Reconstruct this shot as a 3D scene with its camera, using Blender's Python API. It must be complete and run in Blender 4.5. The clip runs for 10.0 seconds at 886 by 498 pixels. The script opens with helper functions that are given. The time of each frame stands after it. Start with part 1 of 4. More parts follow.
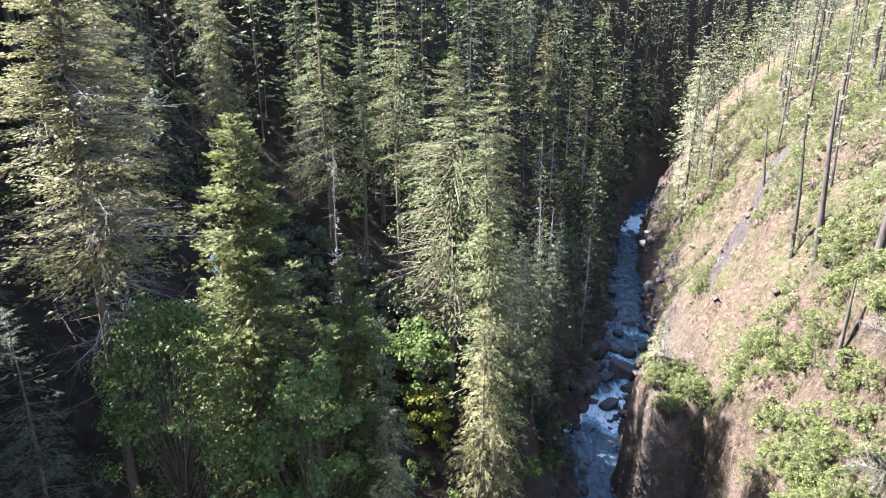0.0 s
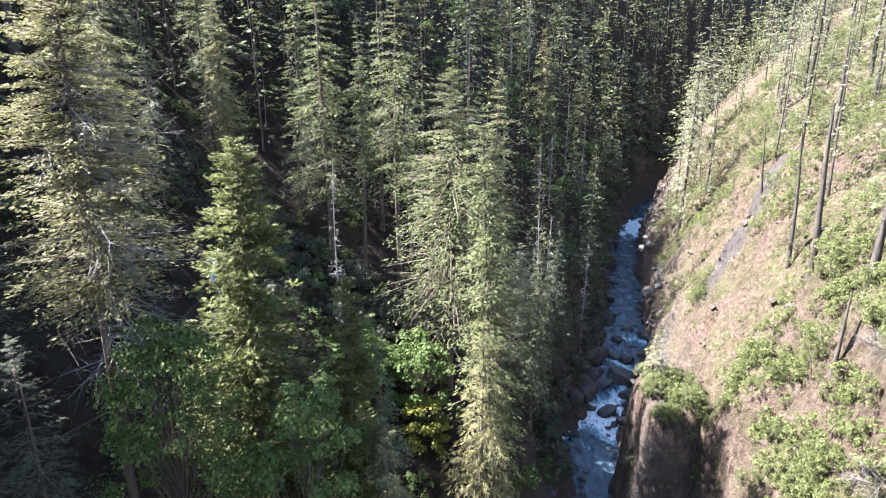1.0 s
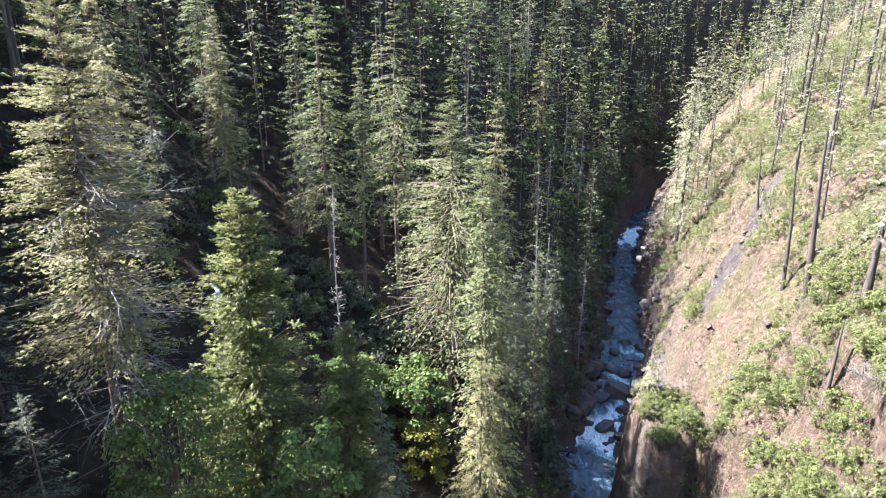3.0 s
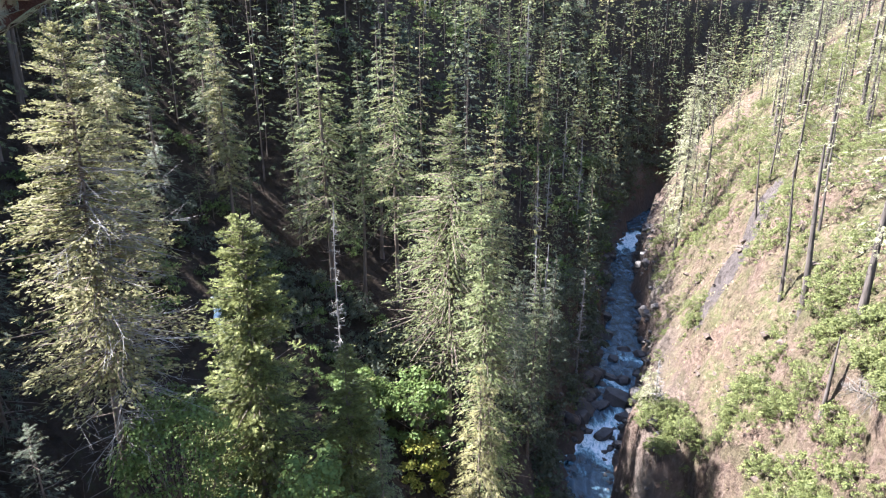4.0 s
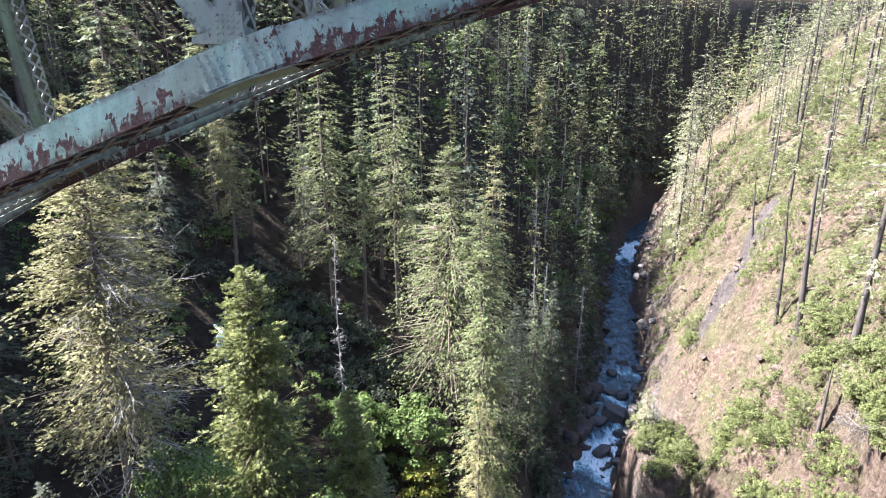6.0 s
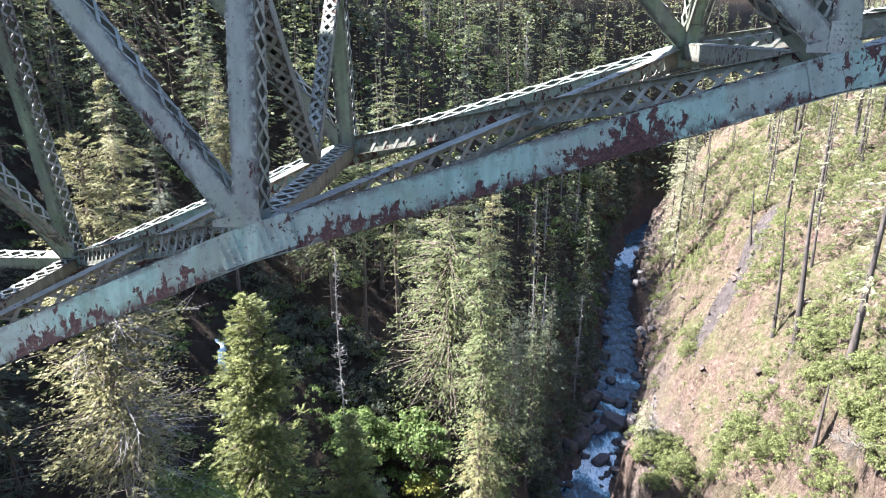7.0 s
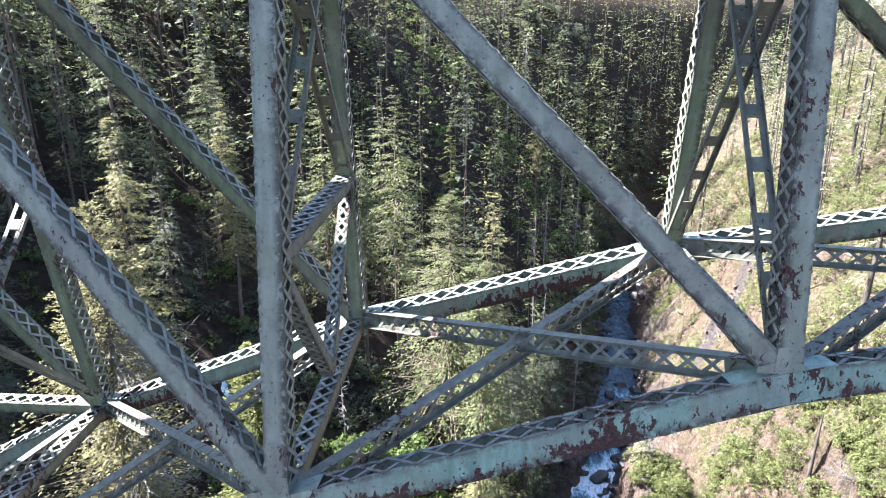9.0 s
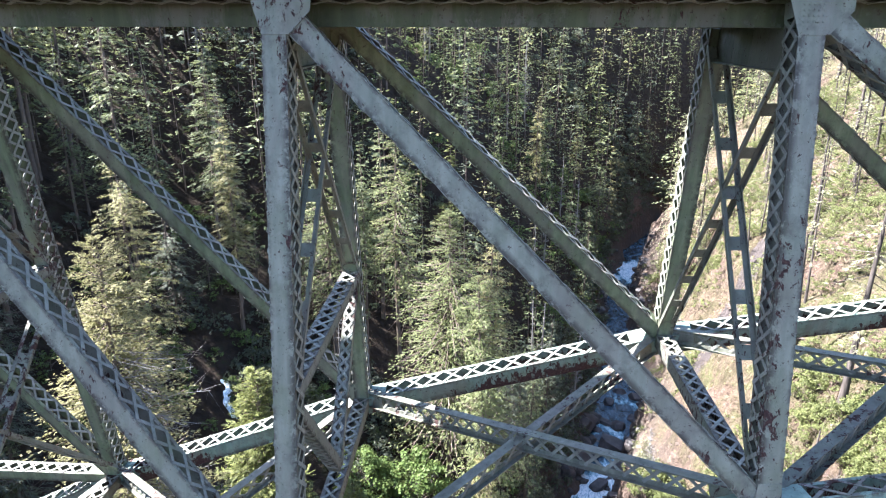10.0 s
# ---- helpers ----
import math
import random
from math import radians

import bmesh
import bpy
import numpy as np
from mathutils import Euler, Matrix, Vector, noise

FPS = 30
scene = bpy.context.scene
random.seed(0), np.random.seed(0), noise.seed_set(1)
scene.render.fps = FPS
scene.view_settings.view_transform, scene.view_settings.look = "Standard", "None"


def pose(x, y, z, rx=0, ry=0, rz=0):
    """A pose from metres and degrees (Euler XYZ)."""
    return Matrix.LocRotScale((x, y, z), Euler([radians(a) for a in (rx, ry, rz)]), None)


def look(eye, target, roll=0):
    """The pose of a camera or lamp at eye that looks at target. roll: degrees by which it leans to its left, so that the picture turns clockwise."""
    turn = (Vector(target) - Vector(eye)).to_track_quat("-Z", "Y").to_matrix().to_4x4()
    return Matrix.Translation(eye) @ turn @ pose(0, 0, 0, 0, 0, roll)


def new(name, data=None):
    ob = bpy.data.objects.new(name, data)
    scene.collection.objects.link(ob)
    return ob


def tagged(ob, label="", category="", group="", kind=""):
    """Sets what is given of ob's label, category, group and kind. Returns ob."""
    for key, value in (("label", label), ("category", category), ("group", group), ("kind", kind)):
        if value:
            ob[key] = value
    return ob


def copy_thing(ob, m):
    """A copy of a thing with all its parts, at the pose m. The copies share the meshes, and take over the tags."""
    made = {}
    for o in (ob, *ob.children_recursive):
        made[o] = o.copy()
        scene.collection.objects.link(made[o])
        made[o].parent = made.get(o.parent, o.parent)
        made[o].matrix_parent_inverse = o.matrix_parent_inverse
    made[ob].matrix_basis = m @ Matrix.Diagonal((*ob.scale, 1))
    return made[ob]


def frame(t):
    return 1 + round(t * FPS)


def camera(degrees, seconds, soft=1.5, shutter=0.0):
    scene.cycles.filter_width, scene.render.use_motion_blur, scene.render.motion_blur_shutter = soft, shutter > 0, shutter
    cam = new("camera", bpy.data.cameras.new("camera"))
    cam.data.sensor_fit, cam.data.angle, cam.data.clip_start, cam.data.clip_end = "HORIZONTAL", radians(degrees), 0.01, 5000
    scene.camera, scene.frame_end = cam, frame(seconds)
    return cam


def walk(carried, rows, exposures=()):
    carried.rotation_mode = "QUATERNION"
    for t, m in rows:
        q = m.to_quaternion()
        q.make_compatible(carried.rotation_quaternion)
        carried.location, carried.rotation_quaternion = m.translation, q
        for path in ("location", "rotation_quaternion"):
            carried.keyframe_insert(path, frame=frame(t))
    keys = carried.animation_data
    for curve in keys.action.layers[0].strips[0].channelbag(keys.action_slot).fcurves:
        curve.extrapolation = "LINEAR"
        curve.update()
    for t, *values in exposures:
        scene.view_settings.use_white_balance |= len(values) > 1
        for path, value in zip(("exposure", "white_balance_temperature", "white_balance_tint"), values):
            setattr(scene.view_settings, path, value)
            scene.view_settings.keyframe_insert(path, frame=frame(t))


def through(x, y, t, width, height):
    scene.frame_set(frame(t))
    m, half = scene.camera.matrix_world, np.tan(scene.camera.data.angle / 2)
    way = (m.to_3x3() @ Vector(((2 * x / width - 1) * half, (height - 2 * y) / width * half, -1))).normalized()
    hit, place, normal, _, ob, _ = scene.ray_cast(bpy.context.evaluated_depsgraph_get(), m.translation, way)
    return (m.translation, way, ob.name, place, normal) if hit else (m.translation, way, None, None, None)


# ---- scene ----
cam = camera(68.0, 10.0, soft=1.1)
TILT = -18.586
ROWS = [
    (0.0, 0.0, 0.0, 0.0, 0.0, 0.0, 0.0),
    (0.5, 0.027, -0.02, 0.880, -0.044, -0.005, -0.012),
    (1.0, 0.060, -0.005, 1.910, -0.065, -0.010, -0.022),
    (1.5, 0.080, 0.005, 2.961, -0.092, -0.018, -0.028),
    (2.0, 0.092, 0.005, 4.020, -0.117, -0.024, -0.030),
    (2.5, 0.091, -0.005, 5.100, -0.135, -0.020, -0.026),
    (4.0, 0.098, -0.035, 8.427, -0.175, -0.004, -0.010),
    (4.5, 0.108, -0.030, 9.550, -0.182, 0.003, -0.020),
    (5.0, 0.112, -0.040, 10.675, -0.189, 0.020, -0.026),
    (5.5, 0.120, -0.042, 11.846, -0.195, 0.038, -0.018),
    (7.0, 0.124, -0.043, 15.629, -0.230, 0.052, 0.005),
    (7.5, 0.123, -0.056, 16.885, -0.230, 0.058, -0.008),
    (8.0, 0.118, -0.066, 18.045, -0.230, 0.076, -0.011),
    (8.5, 0.093, -0.052, 19.220, -0.236, 0.085, -0.020),
    (9.0, 0.058, -0.025, 20.425, -0.240, 0.090, -0.028),
    (9.5, 0.028, 0.0, 21.665, -0.237, 0.080, -0.014),
    (10.0, 0.006, 0.008, 22.940, -0.240, 0.055, 0.0),
]
walk(cam, [(t, pose(x, y, z) @ pose(0, 0, 0, TILT) @ pose(0, 0, 0, 90 + pitch, roll, yaw)) for t, x, y, z, yaw, pitch, roll in ROWS],
     exposures=[(0.0, 3.05, 5850, 12), (7.5, 3.03, 5850, 12), (10.0, 3.18, 5850, 12)])

# ---- light: clear summer sky, high sun ahead and to the side of the gorge ----
TO_SUN = Vector((-0.61, 0.12, 0.78)).normalized()
SUN_EL = math.asin(TO_SUN.z)
world = bpy.data.worlds.new("sky")
scene.world = world
world.use_nodes = True
wn, wl = world.node_tree.nodes, world.node_tree.links
sky = wn.new("ShaderNodeTexSky")
sky.sky_type, sky.sun_disc = "NISHITA", False
sky.sun_elevation = SUN_EL
sky.sun_rotation = math.atan2(TO_SUN.x, TO_SUN.y)
wl.new(sky.outputs["Color"], wn["Background"].inputs["Color"])
wn["Background"].inputs["Strength"].default_value = 0.070
sun = new("sun", bpy.data.lights.new("sun", "SUN"))
sun.data.energy, sun.data.angle, sun.data.color = 5.6, radians(0.53), (1.0, 0.95, 0.88)
sun.matrix_world = look((0, 0, 0), -TO_SUN) @ Matrix.Identity(4)


# ---- materials ----
class Mat:
    """A small node-tree builder round one Principled shader."""

    def __init__(self, name, rough=0.8, metal=0.0, spec=0.3):
        self.m = bpy.data.materials.new(name)
        self.m.use_nodes = True
        self.n, self.l = self.m.node_tree.nodes, self.m.node_tree.links
        self.p = self.n["Principled BSDF"]
        self.out = self.n["Material Output"]
        self.p.inputs["Roughness"].default_value = rough
        self.p.inputs["Metallic"].default_value = metal
        self.p.inputs["Specular IOR Level"].default_value = spec
        self.co = self.n.new("ShaderNodeTexCoord").outputs["Object"]

    def where(self, scale, source=None):
        mp = self.n.new("ShaderNodeMapping")
        mp.inputs["Scale"].default_value = scale
        self.l.new(source or self.co, mp.inputs["Vector"])
        return mp.outputs["Vector"]

    def noise(self, scale, detail=4.0, rough=0.55, vec=None, distort=0.0):
        t = self.n.new("ShaderNodeTexNoise")
        t.inputs["Scale"].default_value, t.inputs["Detail"].default_value = scale, detail
        t.inputs["Roughness"].default_value, t.inputs["Distortion"].default_value = rough, distort
        self.l.new(vec or self.co, t.inputs["Vector"])
        return t.outputs["Fac"]

    def ramp(self, fac, stops):
        r = self.n.new("ShaderNodeValToRGB")
        e = r.color_ramp.elements
        while len(e) < len(stops):
            e.new(0.5)
        for k, (at, c) in zip(e, stops):
            k.position, k.color = at, (*c, 1) if len(c) == 3 else c
        self.l.new(fac, r.inputs["Fac"])
        return r.outputs["Color"]

    def grey(self, fac, lo, hi, a=0.0, b=1.0):
        r = self.n.new("ShaderNodeMapRange")
        for key, v in (("From Min", lo), ("From Max", hi), ("To Min", a), ("To Max", b)):
            r.inputs[key].default_value = v
        self.l.new(fac, r.inputs["Value"])
        return r.outputs["Result"]

    def mix(self, fac, a, b, mode="MIX"):
        x = self.n.new("ShaderNodeMix")
        x.data_type, x.blend_type = "RGBA", mode
        for sock, v in ((x.inputs["Factor"], fac), (x.inputs["A"], a), (x.inputs["B"], b)):
            if isinstance(v, (int, float)):
                sock.default_value = v
            elif isinstance(v, tuple):
                sock.default_value = (*v, 1)
            else:
                self.l.new(v, sock)
        return x.outputs["Result"]

    def math(self, op, a, b):
        x = self.n.new("ShaderNodeMath")
        x.operation = op
        for sock, v in zip(x.inputs, (a, b)):
            if isinstance(v, (int, float)):
                sock.default_value = v
            else:
                self.l.new(v, sock)
        return x.outputs["Value"]

    def colour(self, c):
        if isinstance(c, tuple):
            self.p.inputs["Base Color"].default_value = (*c, 1)
        else:
            self.l.new(c, self.p.inputs["Base Color"])
        return self

    def bump(self, height, strength, dist):
        b = self.n.new("ShaderNodeBump")
        b.inputs["Strength"].default_value, b.inputs["Distance"].default_value = strength, dist
        self.l.new(height, b.inputs["Height"])
        self.l.new(b.outputs["Normal"], self.p.inputs["Normal"])
        return self


def foliage(name, dark, mid, light, tint, through=0.36, scale=0.35):
    """Leaves and needles: three greens that vary by spray, by patch and by tree, and let some light through."""
    m = Mat(name, rough=0.62, spec=0.25)
    geo = m.n.new("ShaderNodeNewGeometry")
    info = m.n.new("ShaderNodeObjectInfo")
    patch = m.noise(scale, 3)
    bough = m.noise(scale * 3.2, 2)
    blend = m.math("ADD", m.math("MULTIPLY", geo.outputs["Random Per Island"], 0.24), m.math("ADD", m.math("MULTIPLY", patch, 0.3), m.math("MULTIPLY", bough, 0.52)))
    c = m.ramp(blend, [(0.38, dark), (0.53, mid), (0.70, light)])
    c = m.mix(m.grey(info.outputs["Random"], 0, 1, 0.0, 0.6), c, tint, "MIX")
    c = m.mix(0.35, c, m.ramp(m.noise(9.0, 2), [(0.3, (0.35, 0.35, 0.35)), (0.7, (1, 1, 1))]), "MULTIPLY")
    m.colour(c)
    tr = m.n.new("ShaderNodeBsdfTranslucent")
    m.l.new(m.mix(0.5, c, (0.20, 0.215, 0.095), "MIX"), tr.inputs["Color"])
    ms = m.n.new("ShaderNodeMixShader")
    ms.inputs["Fac"].default_value = through
    m.l.new(m.p.outputs["BSDF"], ms.inputs[1])
    m.l.new(tr.outputs["BSDF"], ms.inputs[2])
    m.l.new(ms.outputs["Shader"], m.out.inputs["Surface"])
    return m.m


FIR = foliage("fir_needles", (0.034, 0.043, 0.022), (0.13, 0.15, 0.07), (0.29, 0.305, 0.15), (0.1, 0.118, 0.058))
CEDAR = foliage("cedar_sprays", (0.034, 0.041, 0.012), (0.112, 0.124, 0.036), (0.255, 0.263, 0.083), (0.105, 0.117, 0.035))
HOARY = foliage("mossy_fir_needles", (0.073, 0.069, 0.029), (0.211, 0.193, 0.081), (0.37, 0.335, 0.155), (0.2, 0.178, 0.081))
# SUNNY and DIM put sun and shade into the needle colour.
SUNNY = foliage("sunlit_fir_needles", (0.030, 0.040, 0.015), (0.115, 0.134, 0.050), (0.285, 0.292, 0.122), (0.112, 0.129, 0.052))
DIM = foliage("grey_green_shade_needles", (0.022, 0.028, 0.02), (0.075, 0.088, 0.06), (0.185, 0.198, 0.14), (0.072, 0.084, 0.058))
PALE = foliage("pale_thin_fir_needles", (0.135, 0.138, 0.078), (0.27, 0.26, 0.16), (0.42, 0.39, 0.27), (0.25, 0.245, 0.145), through=0.45)
MAPLE = foliage("maple_leaves", (0.03, 0.052, 0.012), (0.092, 0.140, 0.034), (0.185, 0.245, 0.072), (0.09, 0.135, 0.036), through=0.36, scale=0.6)
YELLOW = foliage("yellowing_maple_leaves", (0.10, 0.12, 0.02), (0.20, 0.20, 0.03), (0.32, 0.28, 0.06), (0.22, 0.21, 0.04), through=0.45, scale=0.6)
SHRUB = foliage("shrub_leaves", (0.030, 0.040, 0.012), (0.118, 0.138, 0.044), (0.275, 0.285, 0.112), (0.17, 0.182, 0.068), through=0.43, scale=0.5)
DRYGRASS = foliage("dry_grass", (0.17, 0.13, 0.065), (0.27, 0.215, 0.12), (0.36, 0.30, 0.19), (0.23, 0.23, 0.10), through=0.25, scale=0.2)


def bark(name, a, b):
    m = Mat(name, rough=0.92, spec=0.15)
    f = m.noise(3.0, 5, vec=m.where((1, 1, 0.18)))
    g = m.noise(0.35, 3)
    c = m.ramp(f, [(0.3, a), (0.7, b)])
    m.colour(m.mix(m.grey(g, 0.4, 0.65, 0, 0.5), c, tuple(0.5 * (p + q) * 1.25 for p, q in zip(a, b))))
    return m.bump(f, 0.6, 0.08).m


BARK = bark("fir_bark", (0.05, 0.038, 0.03), (0.17, 0.135, 0.11))
CHAR = bark("charred_bark", (0.014, 0.012, 0.011), (0.12, 0.10, 0.088))
DEADWOOD = bark("dry_dead_branches", (0.07, 0.06, 0.052), (0.20, 0.18, 0.16))
BLEACHED = bark("bleached_dead_wood", (0.11, 0.10, 0.095), (0.25, 0.232, 0.218))

m = Mat("gorge_ground", rough=0.95, spec=0.1)
geo = m.n.new("ShaderNodeNewGeometry")
sep = m.n.new("ShaderNodeSeparateXYZ")
m.l.new(geo.outputs["Normal"], sep.inputs["Vector"])
steep = m.grey(sep.outputs["Z"], 0.30, 0.58, 1.0, 0.0)
big, small, fine = m.noise(0.06, 5, 0.6), m.noise(0.5, 6, 0.6), m.noise(3.0, 4, 0.6)
duff = m.ramp(small, [(0.3, (0.02, 0.015, 0.011)), (0.55, (0.042, 0.031, 0.023)), (0.8, (0.036, 0.042, 0.02))])
rock = m.ramp(m.noise(0.9, 8, 0.7, vec=m.where((1, 1, 0.35))), [(0.28, (0.032, 0.024, 0.021)), (0.45, (0.10, 0.068, 0.054)), (0.62, (0.15, 0.112, 0.09)), (0.78, (0.22, 0.175, 0.145))])
grass = m.ramp(small, [(0.28, (0.05, 0.04, 0.026)), (0.43, (0.135, 0.102, 0.072)), (0.54, (0.078, 0.08, 0.034)), (0.72, (0.19, 0.155, 0.115))])
soil = m.ramp(m.noise(1.1, 8, 0.72), [(0.34, (0.05, 0.034, 0.026)), (0.5, (0.12, 0.083, 0.064)), (0.66, (0.19, 0.142, 0.112))])
open_side = m.mix(m.grey(big, 0.47, 0.58), grass, soil)
open_side = m.mix(m.math("MULTIPLY", steep, m.grey(small, 0.35, 0.55)), open_side, rock)
at = m.n.new("ShaderNodeAttribute")
at.attribute_name = "cover"
cs = m.n.new("ShaderNodeSeparateColor")
m.l.new(at.outputs["Color"], cs.inputs["Color"])
open_side = m.mix(m.grey(m.noise(0.16, 6, 0.65), 0.52, 0.6, 0.0, 0.6), open_side, m.ramp(fine, [(0.3, (0.038, 0.036, 0.018)), (0.7, (0.088, 0.078, 0.042))]))
open_side = m.mix(0.7, open_side, m.ramp(m.noise(1.3, 9, 0.75), [(0.36, (0.24, 0.20, 0.18)), (0.52, (1, 1, 1))]), "MULTIPLY")
c = m.mix(cs.outputs["Red"], duff, open_side)
c = m.mix(cs.outputs["Green"], c, m.mix(m.grey(big, 0.4, 0.6), rock, (0.09, 0.075, 0.065)))
slab = m.ramp(m.noise(0.8, 7, 0.7, vec=m.where((1, 1, 0.3))), [(0.3, (0.04, 0.033, 0.031)), (0.7, (0.10, 0.083, 0.078))])
c = m.mix(m.grey(m.math("ADD", cs.outputs["Blue"], m.math("MULTIPLY", small, 0.5)), 0.62, 0.72), c, slab)
crease = m.noise(0.8, 9, 0.75, vec=m.where((1, 1, 0.4)), distort=0.6)
GROUND = m.colour(c).bump(m.math("ADD", m.math("ADD", small, m.math("MULTIPLY", crease, 1.1)), m.math("MULTIPLY", fine, 0.35)), 1.0, 1.0).m

m = Mat("wet_boulder", rough=0.55, spec=0.4)
f = m.noise(1.2, 7, 0.65)
BOULDER = m.colour(m.ramp(f, [(0.3, (0.022, 0.019, 0.019)), (0.55, (0.065, 0.055, 0.052)), (0.8, (0.14, 0.12, 0.11))])).bump(f, 0.8, 0.3).m

m = Mat("brown_slope_rock", rough=0.9, spec=0.15)
f = m.noise(1.6, 7, 0.7)
SCREE = m.colour(m.ramp(f, [(0.3, (0.034, 0.025, 0.021)), (0.55, (0.09, 0.068, 0.057)), (0.8, (0.15, 0.118, 0.098))])).bump(f, 0.8, 0.2).m

m = Mat("mountain_water", rough=0.12, spec=0.5)
flow = m.where((1, 0.42, 1))
w1, w2 = m.noise(0.55, 6, 0.65, vec=flow, distort=0.8), m.noise(2.2, 5, 0.7, vec=flow)
at = m.n.new("ShaderNodeAttribute")
at.attribute_name = "white_water"
fo = m.math("ADD", m.math("MULTIPLY", at.outputs["Fac"], 1.1), m.math("ADD", m.math("MULTIPLY", w1, 0.6), m.math("MULTIPLY", w2, 0.3)))
foam = m.math("MULTIPLY", m.grey(fo, 0.80, 1.06), m.grey(m.noise(1.1, 7, 0.75, vec=flow, distort=1.2), 0.36, 0.56, 0.30, 1.0))
deep = m.ramp(w1, [(0.34, (0.010, 0.020, 0.030)), (0.52, (0.032, 0.060, 0.085)), (0.68, (0.085, 0.135, 0.175))])
m.colour(m.mix(m.grey(foam, 0.4, 0.95), m.mix(m.grey(foam, 0.0, 0.5), deep, (0.20, 0.38, 0.46)), (0.84, 0.88, 0.90)))
m.l.new(m.grey(foam, 0, 1, 0.12, 0.7), m.p.inputs["Roughness"])
WATER = m.bump(m.math("ADD", w1, m.math("MULTIPLY", w2, 0.5)), 0.8, 0.35).m


def paint(name, rusty, lowdown=0.0, tone=((0.085, 0.112, 0.090), (0.165, 0.205, 0.170), (0.265, 0.30, 0.255)), dirt=0.0, patchy=0.4):
    """Old blue-green bridge paint that flakes off in hard-edged patches down to rust and red primer, most of all on lower edges."""
    m = Mat(name, rough=0.62, spec=0.3)
    broad, grain = m.noise(0.45, 3), m.noise(24.0, 4, 0.6)
    flake = m.noise(8.0, 8, 0.7, vec=m.where((1, 1, 0.55)), distort=0.5)
    streak = m.noise(5.0, 5, vec=m.where((1, 1, 0.08)))
    coat = m.ramp(streak, [(0.3, tone[0]), (0.55, tone[1]), (0.8, tone[2])])
    coat = m.mix(m.grey(m.noise(1.1, 4), 0.5, 0.72, 0.0, 0.5), coat, (0.105, 0.125, 0.06))
    coat = m.mix(m.grey(m.noise(3.2, 6, 0.7), 0.5, 0.7, dirt, 0.55 + dirt), coat, (0.075, 0.068, 0.06))
    coat = m.mix(m.grey(m.noise(0.8, 8, 0.75, vec=m.where((1, 1, 0.3))), 0.49, 0.56, 0.0, 0.42), coat, (0.145, 0.126, 0.112))
    specks = m.grey(m.noise(11.0, 8, 0.8), 0.602 - 0.1 * max(rusty, 0), 0.614 - 0.1 * max(rusty, 0))
    rust = m.ramp(grain, [(0.3, (0.018, 0.010, 0.009)), (0.55, (0.048, 0.024, 0.022)), (0.75, (0.09, 0.05, 0.036))])
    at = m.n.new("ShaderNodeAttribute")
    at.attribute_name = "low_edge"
    # Patchy darkening towards the lower edge.
    low_dark = m.math("MULTIPLY", m.grey(at.outputs["Fac"], 0.66, 0.92), m.grey(m.noise(6.0, 7, 0.72), 0.42, 0.50))
    coat = m.mix(m.math("MULTIPLY", low_dark, 0.85), coat, (0.035, 0.03, 0.026))
    # Patchy darkening along the upper edge.
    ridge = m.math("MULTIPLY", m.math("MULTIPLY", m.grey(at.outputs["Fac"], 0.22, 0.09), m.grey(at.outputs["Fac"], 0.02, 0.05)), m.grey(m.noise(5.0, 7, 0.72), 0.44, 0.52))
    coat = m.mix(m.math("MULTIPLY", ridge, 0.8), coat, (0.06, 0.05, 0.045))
    coat = m.mix(m.grey(m.noise(2.1, 8, 0.78), 0.57, 0.59, 0.0, 0.08), coat, (0.33, 0.345, 0.315))
    key = m.math("ADD", m.math("MULTIPLY", flake, 1 - patchy), m.math("MULTIPLY", broad, patchy))
    key = m.math("ADD", key, m.math("MULTIPLY", m.math("SUBTRACT", at.outputs["Fac"], 0.5), lowdown))
    edge = m.math("MAXIMUM", m.grey(key, 0.60 - rusty, 0.608 - rusty), m.math("MULTIPLY", specks, 0.85))
    m.colour(m.mix(edge, coat, rust))
    m.l.new(m.grey(edge, 0, 1, 0.55, 0.95), m.p.inputs["Roughness"])
    return m.bump(m.math("SUBTRACT", grain, edge), 0.4, 0.01).m


PAINT = paint("weathered_green_bridge_paint", 0.002, 0.05, ((0.142, 0.152, 0.122), (0.198, 0.206, 0.166), (0.255, 0.260, 0.214)), 0.09)
# Far truss faces in shade: their darker olive is put into this paint.
OLIVE_SHADE = paint("olive_weathered_shade_paint", -0.03, 0.05, ((0.085, 0.106, 0.062), (0.150, 0.178, 0.110), (0.235, 0.262, 0.175)))
CHORD_PAINT = paint("flaking_green_bridge_paint", 0.062, 0.11, ((0.105, 0.158, 0.132), (0.165, 0.235, 0.196), (0.235, 0.312, 0.262)), patchy=0.5)
# Rust stains, plus the deck's shade on near lacing put into a darker tone.
STAINED_SHADE = paint("rust_stained_shade_lacing_paint", 0.06, 0.0, ((0.075, 0.068, 0.064), (0.135, 0.122, 0.116), (0.21, 0.195, 0.185)), 0.3)
GRIMY = paint("grimy_green_bridge_paint", 0.04, 0.0, ((0.085, 0.092, 0.068), (0.155, 0.162, 0.125), (0.25, 0.25, 0.21)), 0.25)
# Mossy green, darkened to put the shade under the deck into the paint.
MOSSY_SHADE = paint("mossy_deck_shade_paint", 0.0, 0.0, ((0.028, 0.036, 0.014), (0.052, 0.066, 0.028), (0.088, 0.104, 0.052)), 0.15)
RUSTED = paint("orange_rusted_plate", 0.03, 0.0, ((0.10, 0.065, 0.028), (0.19, 0.125, 0.055), (0.25, 0.19, 0.10)), 0.1)
